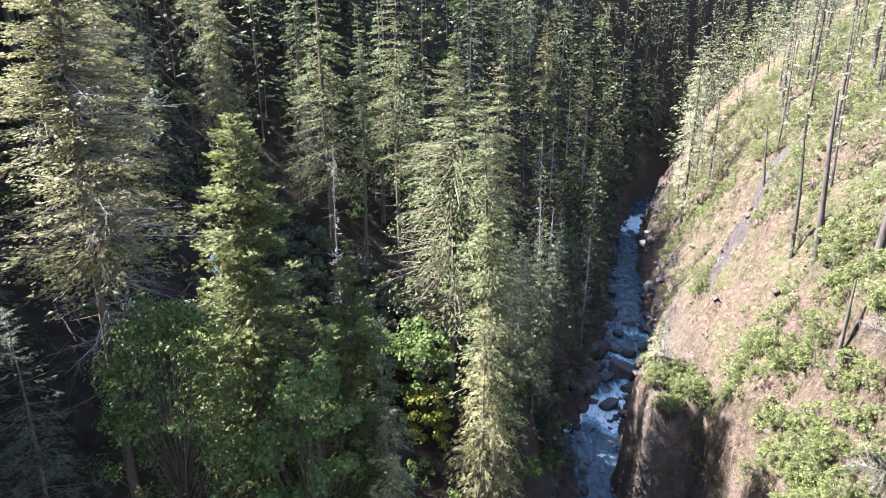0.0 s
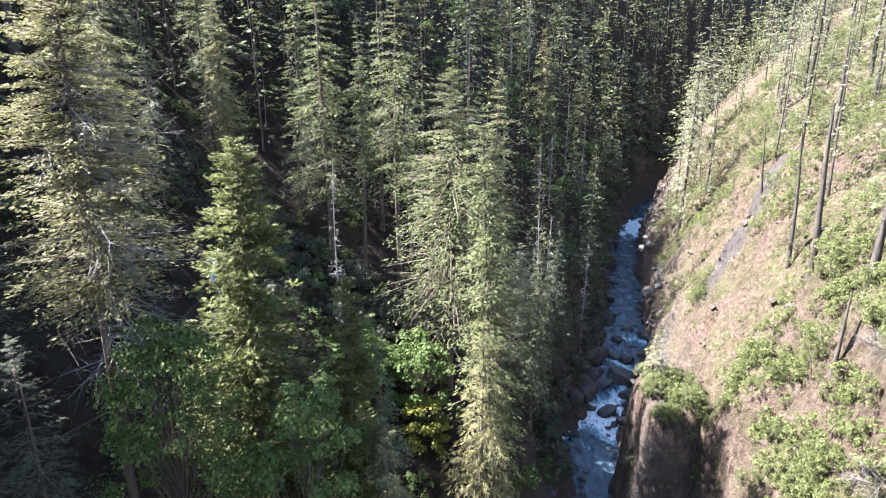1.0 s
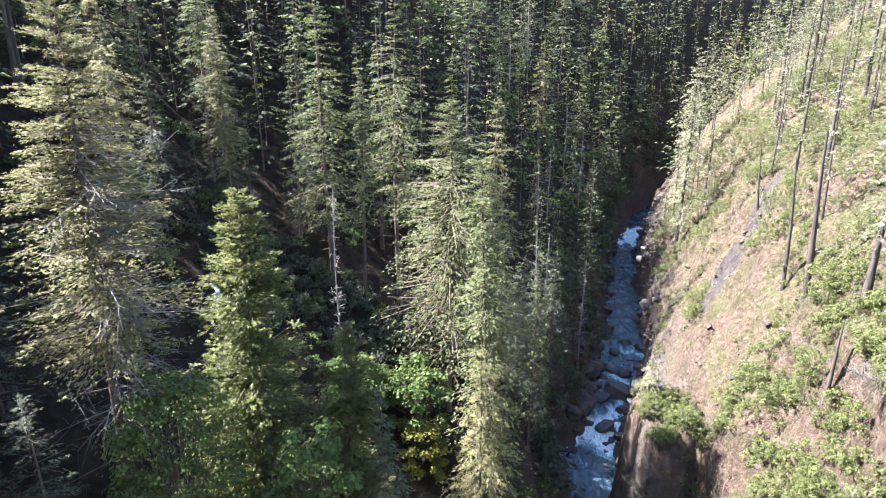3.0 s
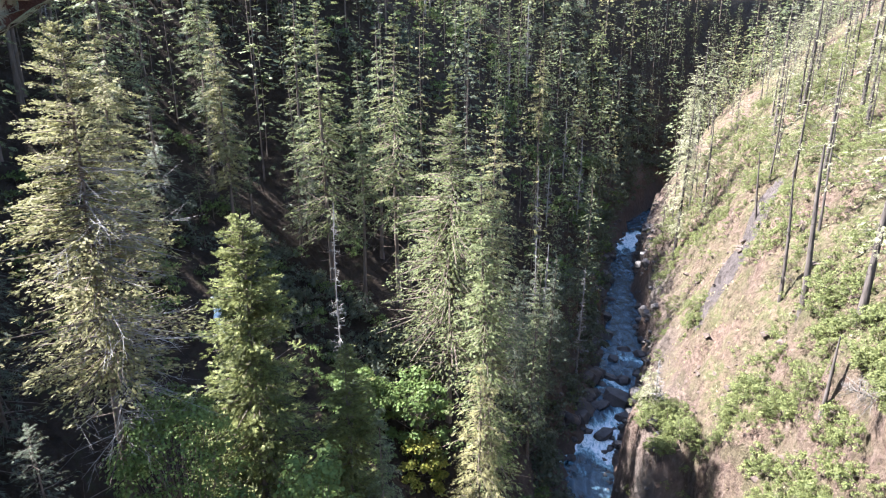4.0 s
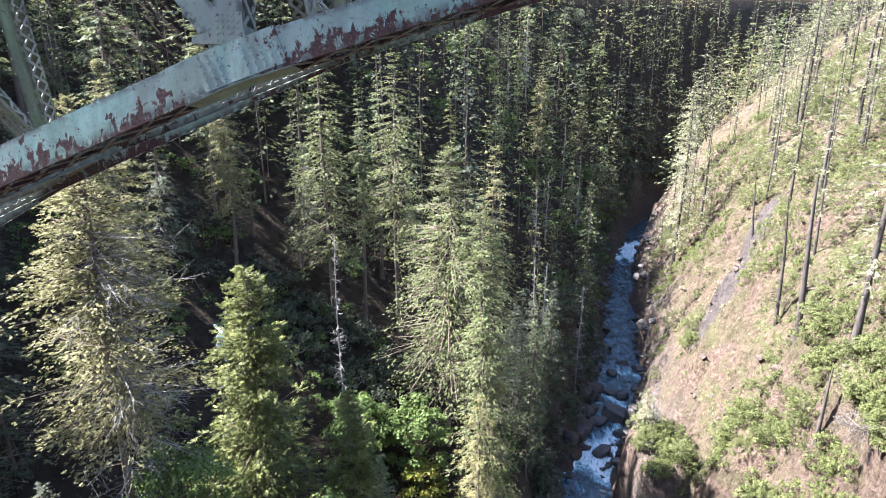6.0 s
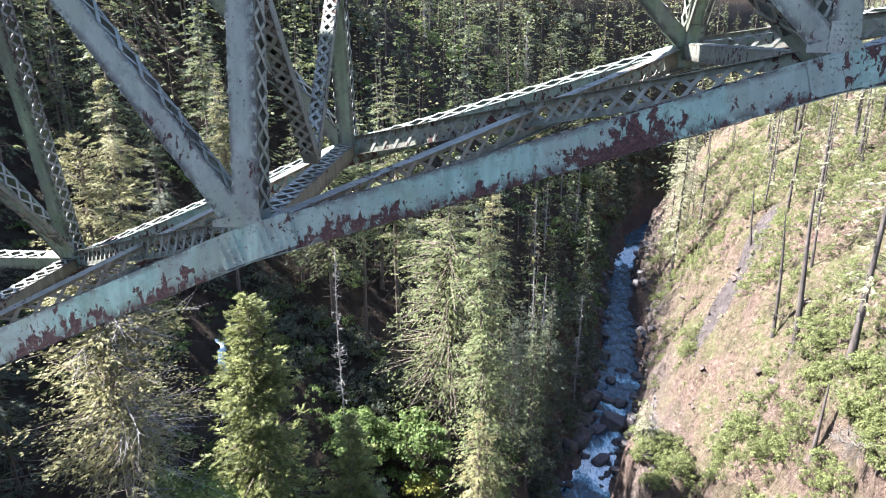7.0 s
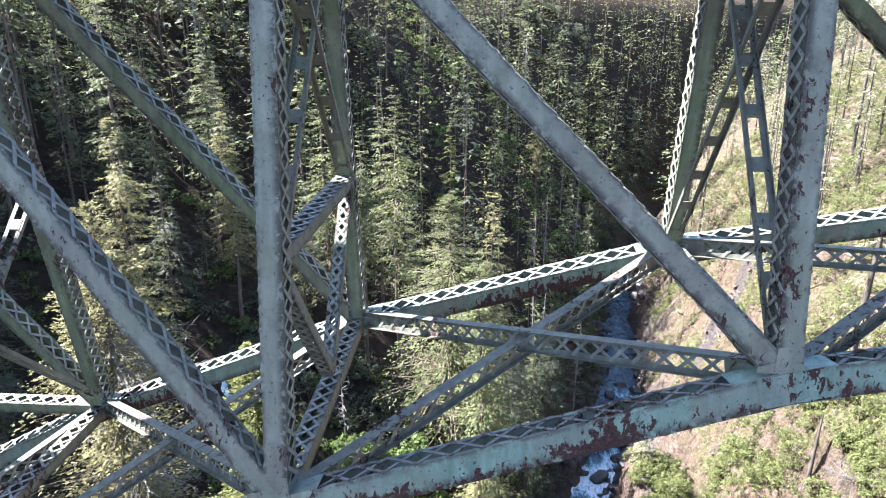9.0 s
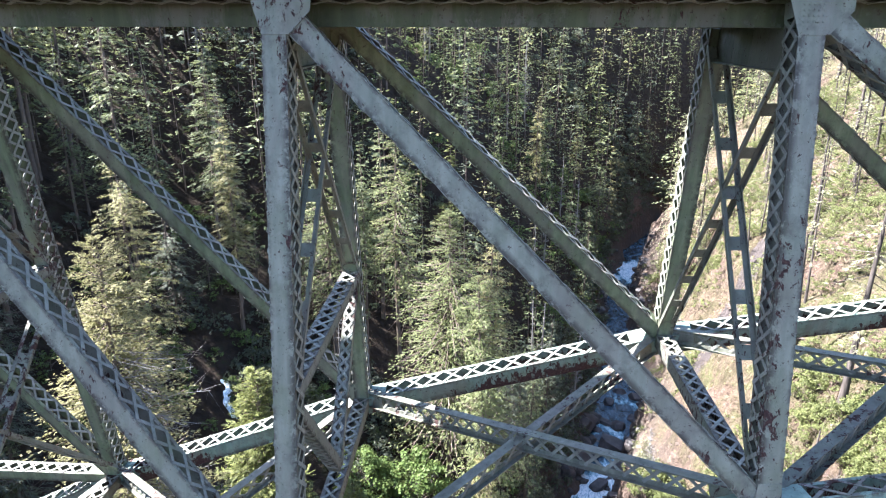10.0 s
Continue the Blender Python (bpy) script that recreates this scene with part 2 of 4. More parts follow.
CHALKY = paint("chalky_weathered_lacing_paint", 0.02, 0.0, ((0.13, 0.135, 0.115), (0.22, 0.225, 0.195), (0.33, 0.325, 0.295)), 0.12)

m = Mat("board_marked_concrete", rough=0.9)
f = m.noise(1.5, 6, 0.6)
CONCRETE = m.colour(m.ramp(f, [(0.3, (0.22, 0.21, 0.19)), (0.7, (0.40, 0.38, 0.35))])).bump(f, 0.4, 0.05).m


# ---- mesh helpers ----
def quads(name, co, faces):
    """A mesh out of arrays of corners and of faces with one number of sides."""
    me = bpy.data.meshes.new(name)
    co, faces = np.asarray(co, np.float32), np.asarray(faces, np.int32)
    me.vertices.add(len(co))
    me.vertices.foreach_set("co", co.ravel())
    me.loops.add(faces.size)
    me.loops.foreach_set("vertex_index", faces.ravel())
    me.polygons.add(len(faces))
    me.polygons.foreach_set("loop_start", np.arange(0, faces.size, faces.shape[1], dtype=np.int32))
    me.update(calc_edges=True)
    return me


def put(name, me, material, parent=None, label="", smooth=False):
    """Links a mesh as one object, under its thing where one is given."""
    if not me.materials:
        me.materials.append(material)
    me.polygons.foreach_set("use_smooth", np.full(len(me.polygons), smooth))
    ob = new(name, me)
    if parent:
        ob.parent = parent
    return tagged(ob, label)


def thing(name, label, category, group=""):
    return tagged(new(name), label, category, group)


BOX_FACES = np.array([(0, 3, 2, 1), (4, 5, 6, 7), (0, 1, 5, 4), (1, 2, 6, 5), (2, 3, 7, 6), (3, 0, 4, 7)])


class Boxes:
    """Gathers oriented bars and plates for one mesh."""

    def __init__(self):
        self.co, self.n = [], 0

    def bar(self, a, b, side, up, w, h):
        """A bar from a to b, w wide along side and h high along up."""
        a, b = np.array(a, float), np.array(b, float)
        s, u = np.array(side, float) * w / 2, np.array(up, float) * h / 2
        self.co.append(np.array([a - s - u, a + s - u, a + s + u, a - s + u, b - s - u, b + s - u, b + s + u, b - s + u]))
        self.n += 1
        return self

    def mesh(self, name):
        f = np.concatenate([BOX_FACES + 8 * k for k in range(self.n)])
        return quads(name, np.concatenate(self.co), f)


def extruded(name, a, b, side, up, outline):
    """A rolled section: one outline drawn along the line from a to b."""
    n = len(outline)
    co = [tuple(np.array(e) + np.array(side) * x + np.array(up) * y) for e in (a, b) for x, y in outline]
    me = bpy.data.meshes.new(name)
    me.from_pydata(co, [], [tuple(range(n - 1, -1, -1)), tuple(range(n, 2 * n))] + [(i, (i + 1) % n, (i + 1) % n + n, i + n) for i in range(n)])
    return me


# ---- the gorge: river line and cross-section ----
RIVER = np.array([(-400, -85), (-60, -12), (0, 3), (60, 18), (105, 30.7), (128, 34.8), (145, 42.3), (173, 53), (208, 63), (236, 69.6), (272, 80.5),
                  (294, 91), (319, 100), (360, 128), (420, 186), (500, 280), (800, 640), (3000, 3200)], float)
BANK_R = np.array([(0, -87.6), (4.3, -86.5), (6.5, -84), (9, -75), (10.5, -69.5), (13, -67.5), (16, -62), (21, -53), (27, -43.5), (32, -34.5), (36, -29.5),
                   (50, -16), (75, 4), (110, 30), (160, 46), (260, 50), (600, 46), (4000, 40)], float)
BANK_L = np.array([(0, -87.6), (4.3, -86.5), (7, -84.5), (10, -80), (14, -70), (18, -62), (29, -55), (52, -40), (70, -27), (100, -5), (140, 25),
                   (190, 46), (320, 50), (700, 46), (4000, 40)], float)
WATER_Z = -86.0


def river_x(y):
    return float(np.interp(y, RIVER[:, 0], RIVER[:, 1]))


CLIFF_R = np.array([(0, -87.6), (4.3, -86.5), (8, -84.5), (12.5, -82.5), (15.2, -78), (16.6, -63), (19, -57), (27, -43.5), (32, -34.5)], float)
STEEP_L = np.array([(0, -87.6), (4.3, -86.5), (7, -84), (11, -74), (15, -64), (22, -54), (40, -33), (70, 6), (100, 40), (140, 48), (4000, 42)], float)


def ramp01(v, lo, hi):
    t = min(max((v - lo) / (hi - lo), 0.0), 1.0)
    return t * t * (3 - 2 * t)


def slab_at(x, y):
    """The bare rock slab that runs down the dry side: 1 on it, 0 beside it."""
    return math.exp(-((x - 63.5 - 0.82 * (y - 139)) / 3.7) ** 4 - ((y - 152) / 18.0) ** 4)


def bare_strip(x, y):
    """Whether a place lies on the rock slab or on the bare soil below it."""
    return 126 < y < 168 and -11 < x - 63.5 - 0.82 * (y - 139) < 5.5


def ground_z(x, y):
    d = x - river_x(y)
    d += math.copysign(min(abs(d), 4.0), d) * 0.45 * ramp01(y, 185, 250)
    rough = noise.fractal((x * 0.045, y * 0.045, 3.1), 1.0, 2.0, 4)
    crag = noise.fractal((x * 0.17, y * 0.17, 8.7), 0.9, 2.1, 3)
    if d >= 0:
        near = ramp01(72 - y, 0, 40)
        e = d / (1 + 0.8 * near)
        e += min(d / 10, 1) * (rough * 3.0 + 1.7 * crag * min(d / 14, 1))
        z = float(np.interp(max(e, 0), BANK_R[:, 0], BANK_R[:, 1]))
        if e < 32:
            w = ramp01(y, 108, 114)
            back = 4.5 * ramp01(95 - y, 0, 26)
            z = w * z + (1 - w) * float(np.interp(max(e - back * ramp01(e, 8, 15) * ramp01(40 - e, 0, 14), 0), CLIFF_R[:, 0], CLIFF_R[:, 1]))
        rho = (abs((x - 41) / 6.4) ** 3 + abs((y - 104) / 10.5) ** 3) ** (1 / 3) + 0.17 * crag
        if rho < 1.4:
            z = max(z, -59.5 - 34 * ramp01(rho, 0.72, 1.28) + 1.3 * crag)
    else:
        e = max(-d + min(-d / 10, 1) * (rough * 3.0 + 1.3 * crag), 0)
        w = ramp01(y, 140, 195)
        z = (1 - w) * float(np.interp(e, BANK_L[:, 0], BANK_L[:, 1])) + w * float(np.interp(e, STEEP_L[:, 0], STEEP_L[:, 1]))
    ledge = abs(noise.fractal((x * 0.32, y * 0.25, 1.7), 0.8, 2.0, 3))
    if 60 < x < 95 and 128 < y < 178:
        z -= 1.8 * slab_at(x, y)
    return z + (0.6 * crag - (1.9 if d > 0 else 1.1) * ledge) * min(abs(d) / 8, 1)


def build_ground():
    side = [0, 1.5, 3, 4.3, 5.2]
    while side[-1] < 60:
        side.append(side[-1] + 0.95)
    while side[-1] < 3500:
        side.append(side[-1] * 1.09)
    ds = [-v for v in reversed(side[1:])] + side
    ys = [-1500, -700, -350, -180, -100, -60, -30, -10, 5, 15, 25]
    while ys[-1] < 320:
        ys.append(ys[-1] + 1.5)
    while ys[-1] < 3000:
        ys.append(ys[-1] * 1.06)
    co, cover = [], []
    for y in ys:
        rx = river_x(y)
        for d in ds:
            x = rx + d
            co.append((x, y, ground_z(x, y)))
            n = noise.fractal((x * 0.05, y * 0.05, 5.0), 1.0, 2.0, 3)
            bare = min(max((d - 8) / 8, 0), 1) * min(max((130 - d) / 60 + n, 0.25), 1)
            bank = min(max(1.4 - abs(abs(d) - 7) / 8, 0), 1)
            slab = 1.3 * slab_at(x, y)
            cover.append((bare, bank, slab, 1))
    w = len(ds)
    k = (np.arange(len(ys) - 1)[:, None] * w + np.arange(w - 1)[None, :]).ravel()
    me = quads("ground", co, np.stack([k, k + 1, k + w + 1, k + w], 1))
    a = me.color_attributes.new("cover", "FLOAT_COLOR", "POINT")
    a.data.foreach_set("color", np.array(cover, np.float32).ravel())
    ob = put("ground", me, GROUND, smooth=True)
    tagged(ob, "steep gorge sides of brown duff, dry grass and reddish rock", "ground", kind="structure")


build_ground()


def build_water():
    ys = np.arange(40, 345, 0.8)
    ws = np.linspace(-7.5, 7.5, 24)
    falls = [(116, 0.15), (124, 0.5), (131, 0.95), (139, 1.0), (145, 0.6), (152, 0.35), (158, 0.55), (164, 0.7), (169, 0.4), (175, 0.7), (182, 0.2), (215, 0.18), (240, 0.1),
             (268, 0.25), (280, 0.95), (296, 0.95), (304, 0.4)]
    co, white = [], []
    for y in ys:
        rx = river_x(y)
        slope = float(np.interp(y, [100, 146, 150, 176, 180, 290, 300], [0, 0.15, 0.5, 0.9, 1.0, 1.3, 1.8]))
        for w in ws:
            v = np.interp(y, [f[0] for f in falls], [f[1] for f in falls])
            wave = noise.fractal(((rx + w) * 0.5, y * 0.4, 0), 0.9, 2.0, 3)
            co.append((rx + w, y, WATER_Z + slope + wave * (0.18 + 0.40 * v)))
            white.append(v * (0.75 + 0.5 * noise.noise(((rx + w) * 0.25, y * 0.12, 4))) - 0.10)
    n = len(ws)
    k = (np.arange(len(ys) - 1)[:, None] * n + np.arange(n - 1)[None, :]).ravel()
    me = quads("water", co, np.stack([k, k + 1, k + n + 1, k + n], 1))
    a = me.attributes.new("white_water", "FLOAT", "POINT")
    a.data.foreach_set("value", np.array(white, np.float32))
    tagged(put("water", me, WATER, smooth=True), "blue mountain river with white rapids between boulders", "river", kind="structure")


build_water()


def build_side_stream():
    """A thin white cascade down a gully of the forested side."""
    co, white = [], []
    for i in range(25):
        t = i / 24
        cx, cy = -35.5 + 2.8 * t + 0.4 * math.sin(7 * t), 95.5 - 5.5 * t
        wide = 0.35 + 0.3 * math.sin(9 * t + 1) ** 2
        for w in (-1.0, -0.5, 0.0, 0.5, 1.0):
            x, y = cx + w * wide, cy + 0.4 * w * wide
            co.append((x, y, ground_z(x, y) + 0.35 - 0.25 * w * w))
            white.append(0.85 - 0.2 * abs(w))
    k = (np.arange(24)[:, None] * 5 + np.arange(4)[None, :]).ravel()
    me = quads("side_stream", co, np.stack([k, k + 1, k + 6, k + 5], 1))
    me.attributes.new("white_water", "FLOAT", "POINT").data.foreach_set("value", np.array(white, np.float32))
    tagged(put("side_stream", me, WATER, smooth=True), "thin white cascade in a dark forest gully", "stream", kind="structure")


build_side_stream()

# ---- the bridge: a steel spandrel-braced arch, trusses leaning together towards the deck ----
PANEL, CROWN, TURN = 8.2, 2, radians(3.4)
ORIGIN = np.array([5.72, 12.62, 0.0])
ALONG = np.array([math.cos(TURN), -math.sin(TURN), 0])
ACROSS = np.array([math.sin(TURN), math.cos(TURN), 0])
UP = np.array([0, 0, 1.0])
BATTER, HALF, AT_Z, TOP_Z = 0.17, 3.76, 12.55, 23.6


def arch_z(k):
    return 17.0 - 0.49 * (k - CROWN) ** 2


def spot(k, side, z):
    """A point on a truss: panel number, side (-1: nearer bank of the camera, 1: the other), height."""
    return ORIGIN + ALONG * PANEL * k + ACROSS * side * (HALF - BATTER * (z - AT_Z)) + UP * z


def unit(v):
    return v / np.linalg.norm(v)


bridge = thing("arch_bridge", "tall green-painted riveted steel arch bridge with flaking rust", "bridge")


def laced(name, a, b, facing, depth, gap, material, label="", ends=0.5, faces=(1, -1), pitch=1.0, flange=0.09, lace_coat=None, tie_coat=None):
    """A built-up member: two channels joined by crossed lacing bars on the given faces and by tie plates at the ends."""
    ax = unit(b - a)
    side = unit(facing - ax * np.dot(facing, ax))
    top = np.cross(side, ax)
    if top[2] < 0:
        top = -top
    length = np.linalg.norm(b - a)
    tk, hd = 0.018, depth / 2
    prof = [(0, -hd), (0, hd), (-flange, hd), (-flange, hd - tk), (-tk, hd - tk), (-tk, tk - hd), (-flange, tk - hd), (-flange, -hd)]
    faces_c = [(i, (i + 1) % 8, (i + 1) % 8 + 8, i + 8) for i in range(8)] + [(4, 3, 2, 1), (5, 4, 1, 0), (7, 6, 5, 0), (9, 10, 11, 12), (8, 9, 12, 13), (8, 13, 14, 15)]
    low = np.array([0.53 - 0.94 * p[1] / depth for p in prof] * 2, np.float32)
    ob = None
    for s in (-1, 1):
        co = [e + side * s * (gap / 2 + x) + top * y for e in (a, b) for x, y in prof]
        me = quads(name, co, faces_c)
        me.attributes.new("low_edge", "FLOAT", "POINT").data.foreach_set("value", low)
        if ob is None:
            ob = put(name, me, material, bridge, label)
        else:
            put("channel", me, material, ob)
    for t in faces:
        for p, q in ((0.0, ends), (length - ends, length)):
            tie = Boxes().bar(a + ax * p + top * t * (hd + 0.008), a + ax * q + top * t * (hd + 0.008), side, top, gap - 0.02, 0.014)
            put("tie_plate", tie.mesh("tie_plate"), tie_coat or material, ob)
    if abs(np.dot(a - ORIGIN, ALONG)) > 5.2 * PANEL:
        return ob
    lace = Boxes()
    n = max(1, round((length - 2 * ends) / (gap * pitch)))
    step = (length - 2 * ends) / n
    reach = gap / 2 - 0.03
    for t in faces:
        for k in range(n):
            p = a + ax * (ends + k * step) + top * t * (depth / 2 + 0.007)
            q = p + ax * step
            for s, lift in ((1, 0.0), (-1, 0.012)):
                u, v = p + side * s * reach + top * t * lift, q - side * s * reach + top * t * lift
                lace.bar(u, v, unit(np.cross(top, v - u)), top, 0.068, 0.011)
    if lace.n:
        tagged(put("lacing", lace.mesh("lacing"), lace_coat or CHALKY, ob), kind="stuff")
    return ob


def lattice_girder(name, a, b, depth, width, material, label=""):
    """A bracing member: flat top and bottom flanges with a web of crossed bars."""
    ax = unit(b - a)
    side = unit(np.cross(UP, ax))
    top = np.cross(ax, side)
    length = np.linalg.norm(b - a)
    w, k = width / 2, 0.014
    tee = [(-w, 0), (w, 0), (w, -k), (k, -k), (k, -0.11), (-k, -0.11), (-k, -k), (-w, -k)]
    ob = put(name, extruded(name, a + top * depth / 2, b + top * depth / 2, side, top, tee), material, bridge, label)
    put("lower_flange", extruded("lower_flange", a - top * depth / 2, b - top * depth / 2, side, -top, tee), material, ob)
    for p, q in ((0.0, 0.9), (length - 0.9, length)):
        put("end_plate", Boxes().bar(a + ax * p, a + ax * q, side, top, 0.034, depth - 0.24).mesh("end_plate"), material, ob)
    lace = Boxes()
    n = max(2, round((length - 1.8) / (depth * 0.95)))
    step = (length - 1.8) / n
    for k in range(n):
        p = a + ax * (0.9 + k * step)
        for s in (1, -1):
            u, v = p + top * s * depth * 0.42 + side * s * 0.02, p + ax * step - top * s * depth * 0.42 + side * s * 0.02
            lace.bar(u, v, side, unit(np.cross(side, v - u)), 0.012, 0.07)
    tagged(put("lacing", lace.mesh("lacing"), CHALKY, ob), kind="stuff")
    return ob


def ladder_brace(name, a, b, facing, width, material, label=""):
    """A sway brace: two angles tied by batten plates."""
    ax = unit(b - a)
    side = unit(facing - ax * np.dot(facing, ax))
    flat = np.cross(ax, side)
    length = np.linalg.norm(b - a)
    ob = None
    angle = [(-0.05, 0), (0.05, 0), (0.05, -0.10), (0.036, -0.10), (0.036, -0.014), (-0.05, -0.014)]
    for s in (-1, 1):
        o = side * s * width / 2
        me = extruded(name, a + o, b + o, side * s, flat, angle)
        if ob is None:
            ob = put(name, me, material, bridge, label)
        else:
            put("angle", me, material, ob)
    n = max(2, round(length / 1.15))
    for k in range(n + 1):
        c = a + ax * (0.15 + (length - 0.3) * k / n) + flat * 0.007
        put("batten_plate", Boxes().bar(c - ax * 0.14, c + ax * 0.14, side, flat, width, 0.012).mesh("batten_plate"), material, ob)
    return ob


def plate(name, outline, centre, right, up, out, thick, material, parent, rivets=()):
    """A flat plate with the given outline (in its own plane), with rivet heads on it."""
    bm = bmesh.new()
    lo = [bm.verts.new(Vector(centre + right * x + up * y)) for x, y in outline]
    hi = [bm.verts.new(Vector(centre + right * x + up * y + out * thick)) for x, y in outline]
    bm.faces.new(hi)
    bm.faces.new(list(reversed(lo)))
    for k in range(len(outline)):
        j = (k + 1) % len(outline)
        bm.faces.new((lo[k], lo[j], hi[j], hi[k]))
    bmesh.ops.recalc_face_normals(bm, faces=bm.faces)
    me = bpy.data.meshes.new(name)
    bm.to_mesh(me)
    me.attributes.new("low_edge", "FLOAT", "POINT").data.foreach_set("value", np.full(len(me.vertices), 0.5, np.float32))
    ob = put(name, me, material, parent)
    if rivets:
        heads = Boxes()
        for x, y in rivets:
            p = centre + right * x + up * y + out * thick
            heads.bar(p, p + out * 0.009, right, up, 0.026, 0.026)
            heads.bar(p, p + out * 0.013, unit(right + up), unit(up - right), 0.018, 0.018)
        tagged(put("rivets", heads.mesh("rivets"), material, ob), kind="stuff")
    return ob


FIRST, LAST = CROWN - 8, CROWN + 8
for k in range(FIRST, LAST + 1):
    z = arch_z(k)
    for s in (-1, 1):
        foot, head = spot(k, s, z), spot(k, s, TOP_Z)
        lean = unit(np.array(head - foot))
        out = unit(np.cross(ALONG, lean)) * (1 if np.dot(np.cross(ALONG, lean), ACROSS * s) > 0 else -1)
        # The far truss takes the shaded copy of the paint.
        coat = PAINT if s < 0 else OLIVE_SHADE
        post = laced("post", foot, head, out, 0.39, 0.52, coat, "riveted steel post with lacing", pitch=0.66)
        if k < LAST:
            nxt = spot(k + 1, s, arch_z(k + 1))
            # Near lacing takes the stained, shade-darkened copy, far lacing the pale one.
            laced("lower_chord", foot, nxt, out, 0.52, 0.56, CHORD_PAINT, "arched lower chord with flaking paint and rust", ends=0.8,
                  lace_coat=STAINED_SHADE if s < 0 else CHALKY)
            laced("upper_chord", head, spot(k + 1, s, TOP_Z), out, 0.46, 0.52, MOSSY_SHADE, "upper chord under the deck", faces=(-1,))
            if k < CROWN:
                laced("diagonal", spot(k, s, TOP_Z - 0.3), spot(k + 1, s, arch_z(k + 1) + 0.15), out, 0.35, 0.48, coat, "riveted steel diagonal with lacing", ends=0.7,
                      tie_coat=RUSTED if (k, s) == (CROWN - 5, 1) else None)
            else:
                laced("diagonal", spot(k + 1, s, TOP_Z - 0.3), spot(k, s, arch_z(k) + 0.15), out, 0.35, 0.48, coat, "riveted steel diagonal with lacing", ends=0.7)
        if k in (CROWN - 5, CROWN + 4):
            lift = max(z, arch_z(k + 1)) + 0.1
            laced("level_strut", spot(k, s, lift), spot(k + 1, s, lift), out, 0.36, 0.44, coat, "level laced strut beside the arch", ends=0.9)
        heads = [(x * 0.072 - 0.145, y * 0.085 + 0.29) for x in range(5) for y in range(5)] if abs(k) < 5 else ()
        plate("gusset_plate", [(-0.50, 0.25), (0.28, 0.25), (0.205, 0.42), (0.19, 0.66), (-0.19, 0.66), (-0.22, 0.42), (-0.50, 0.34)], foot + out * 0.262, ALONG, lean, out, 0.012,
              PAINT, post, heads)
        plate("gusset_plate", [(-0.20, -0.80), (0.24, -0.80), (0.58, -0.45), (0.64, 0.24), (-0.60, 0.24), (-0.40, -0.15)], head + out * 0.262, ALONG, lean, out, 0.012,
              PAINT, post, [(x, -y + 0.02) for x, y in heads])
        if FIRST < k < LAST:
            run = unit(spot(k + 1, s, arch_z(k + 1)) - spot(k - 1, s, arch_z(k - 1)))
            plate("splice_plate", [(-0.45, -0.25), (0.75, -0.25), (0.75, 0.25), (-0.45, 0.25)], foot + out * 0.282, run, unit(np.cross(out, run)) * (1 if np.cross(out, run)[2] > 0 else -1),
                  out, 0.008, CHORD_PAINT, post, [(x * 0.12 - 0.38, y * 0.1 - 0.2) for x in range(10) for y in range(5) if x not in (3, 4)] if abs(k) < 5 else ())
    near, far = spot(k, -1, z), spot(k, 1, z)
    laced("cross_strut", near + UP * 0.1, far + UP * 0.1, ALONG, 0.34, 0.42, GRIMY, "laced cross strut between the arches", ends=0.35)
    tn, tf = spot(k, -1, TOP_Z - 0.98), spot(k, 1, TOP_Z - 0.98)
    fb = Boxes()
    fb.bar(tn, tf, ALONG, UP, 0.03, 0.66)
    for t in (-1, 1):
        fb.bar(tn + UP * t * 0.33, tf + UP * t * 0.33, ALONG, UP, 0.32, 0.025)
    put("floor_beam", fb.mesh("floor_beam"), MOSSY_SHADE, bridge, "deep riveted floor beam under the deck")
    tall = TOP_Z - z
    mid = 16.88 if tall > 9.5 else z + 0.25
    if tall > 9.5:
        a, b = spot(k, -1, mid), spot(k, 1, mid)
        laced("sway_strut", a, b, ALONG, 0.26, 0.42, GRIMY, "laced strut halfway up the posts", ends=0.3)
        c = (near + far) / 2 + UP * 0.56
        for e, other in ((a, spot(k, 1, z + 0.3)), (b, spot(k, -1, z + 0.3))):
            if tall > 12:
                ladder_brace("sway_brace", e - UP * 0.2, other, ALONG, 0.30, GRIMY, "crossed brace with batten plates")
                continue
            laced("sway_brace", e - UP * 0.2, c, ALONG, 0.24, 0.29, GRIMY, "laced inclined brace", ends=0.3, flange=0.06)
    for s in (-1, 1):
        ladder_brace("sway_brace", spot(k, s, mid + 0.2) - ACROSS * s * 0.15, spot(k, -s, TOP_Z - 1.0) + ACROSS * s * 0.25 + ALONG * 0.03 * s, ALONG, 0.30, GRIMY,
                     "crossed brace with batten plates")
    if k < LAST:
        zn = arch_z(k + 1)
        lattice_girder("lateral_brace", near + UP * 0.02, spot(k + 1, 1, zn) + UP * 0.02, 0.46, 0.24, GRIMY, "flat-topped lattice bracing between the arches")
        lattice_girder("lateral_brace", far + UP * 0.16, spot(k + 1, -1, zn) + UP * 0.16, 0.46, 0.24, GRIMY, "flat-topped lattice bracing between the arches")

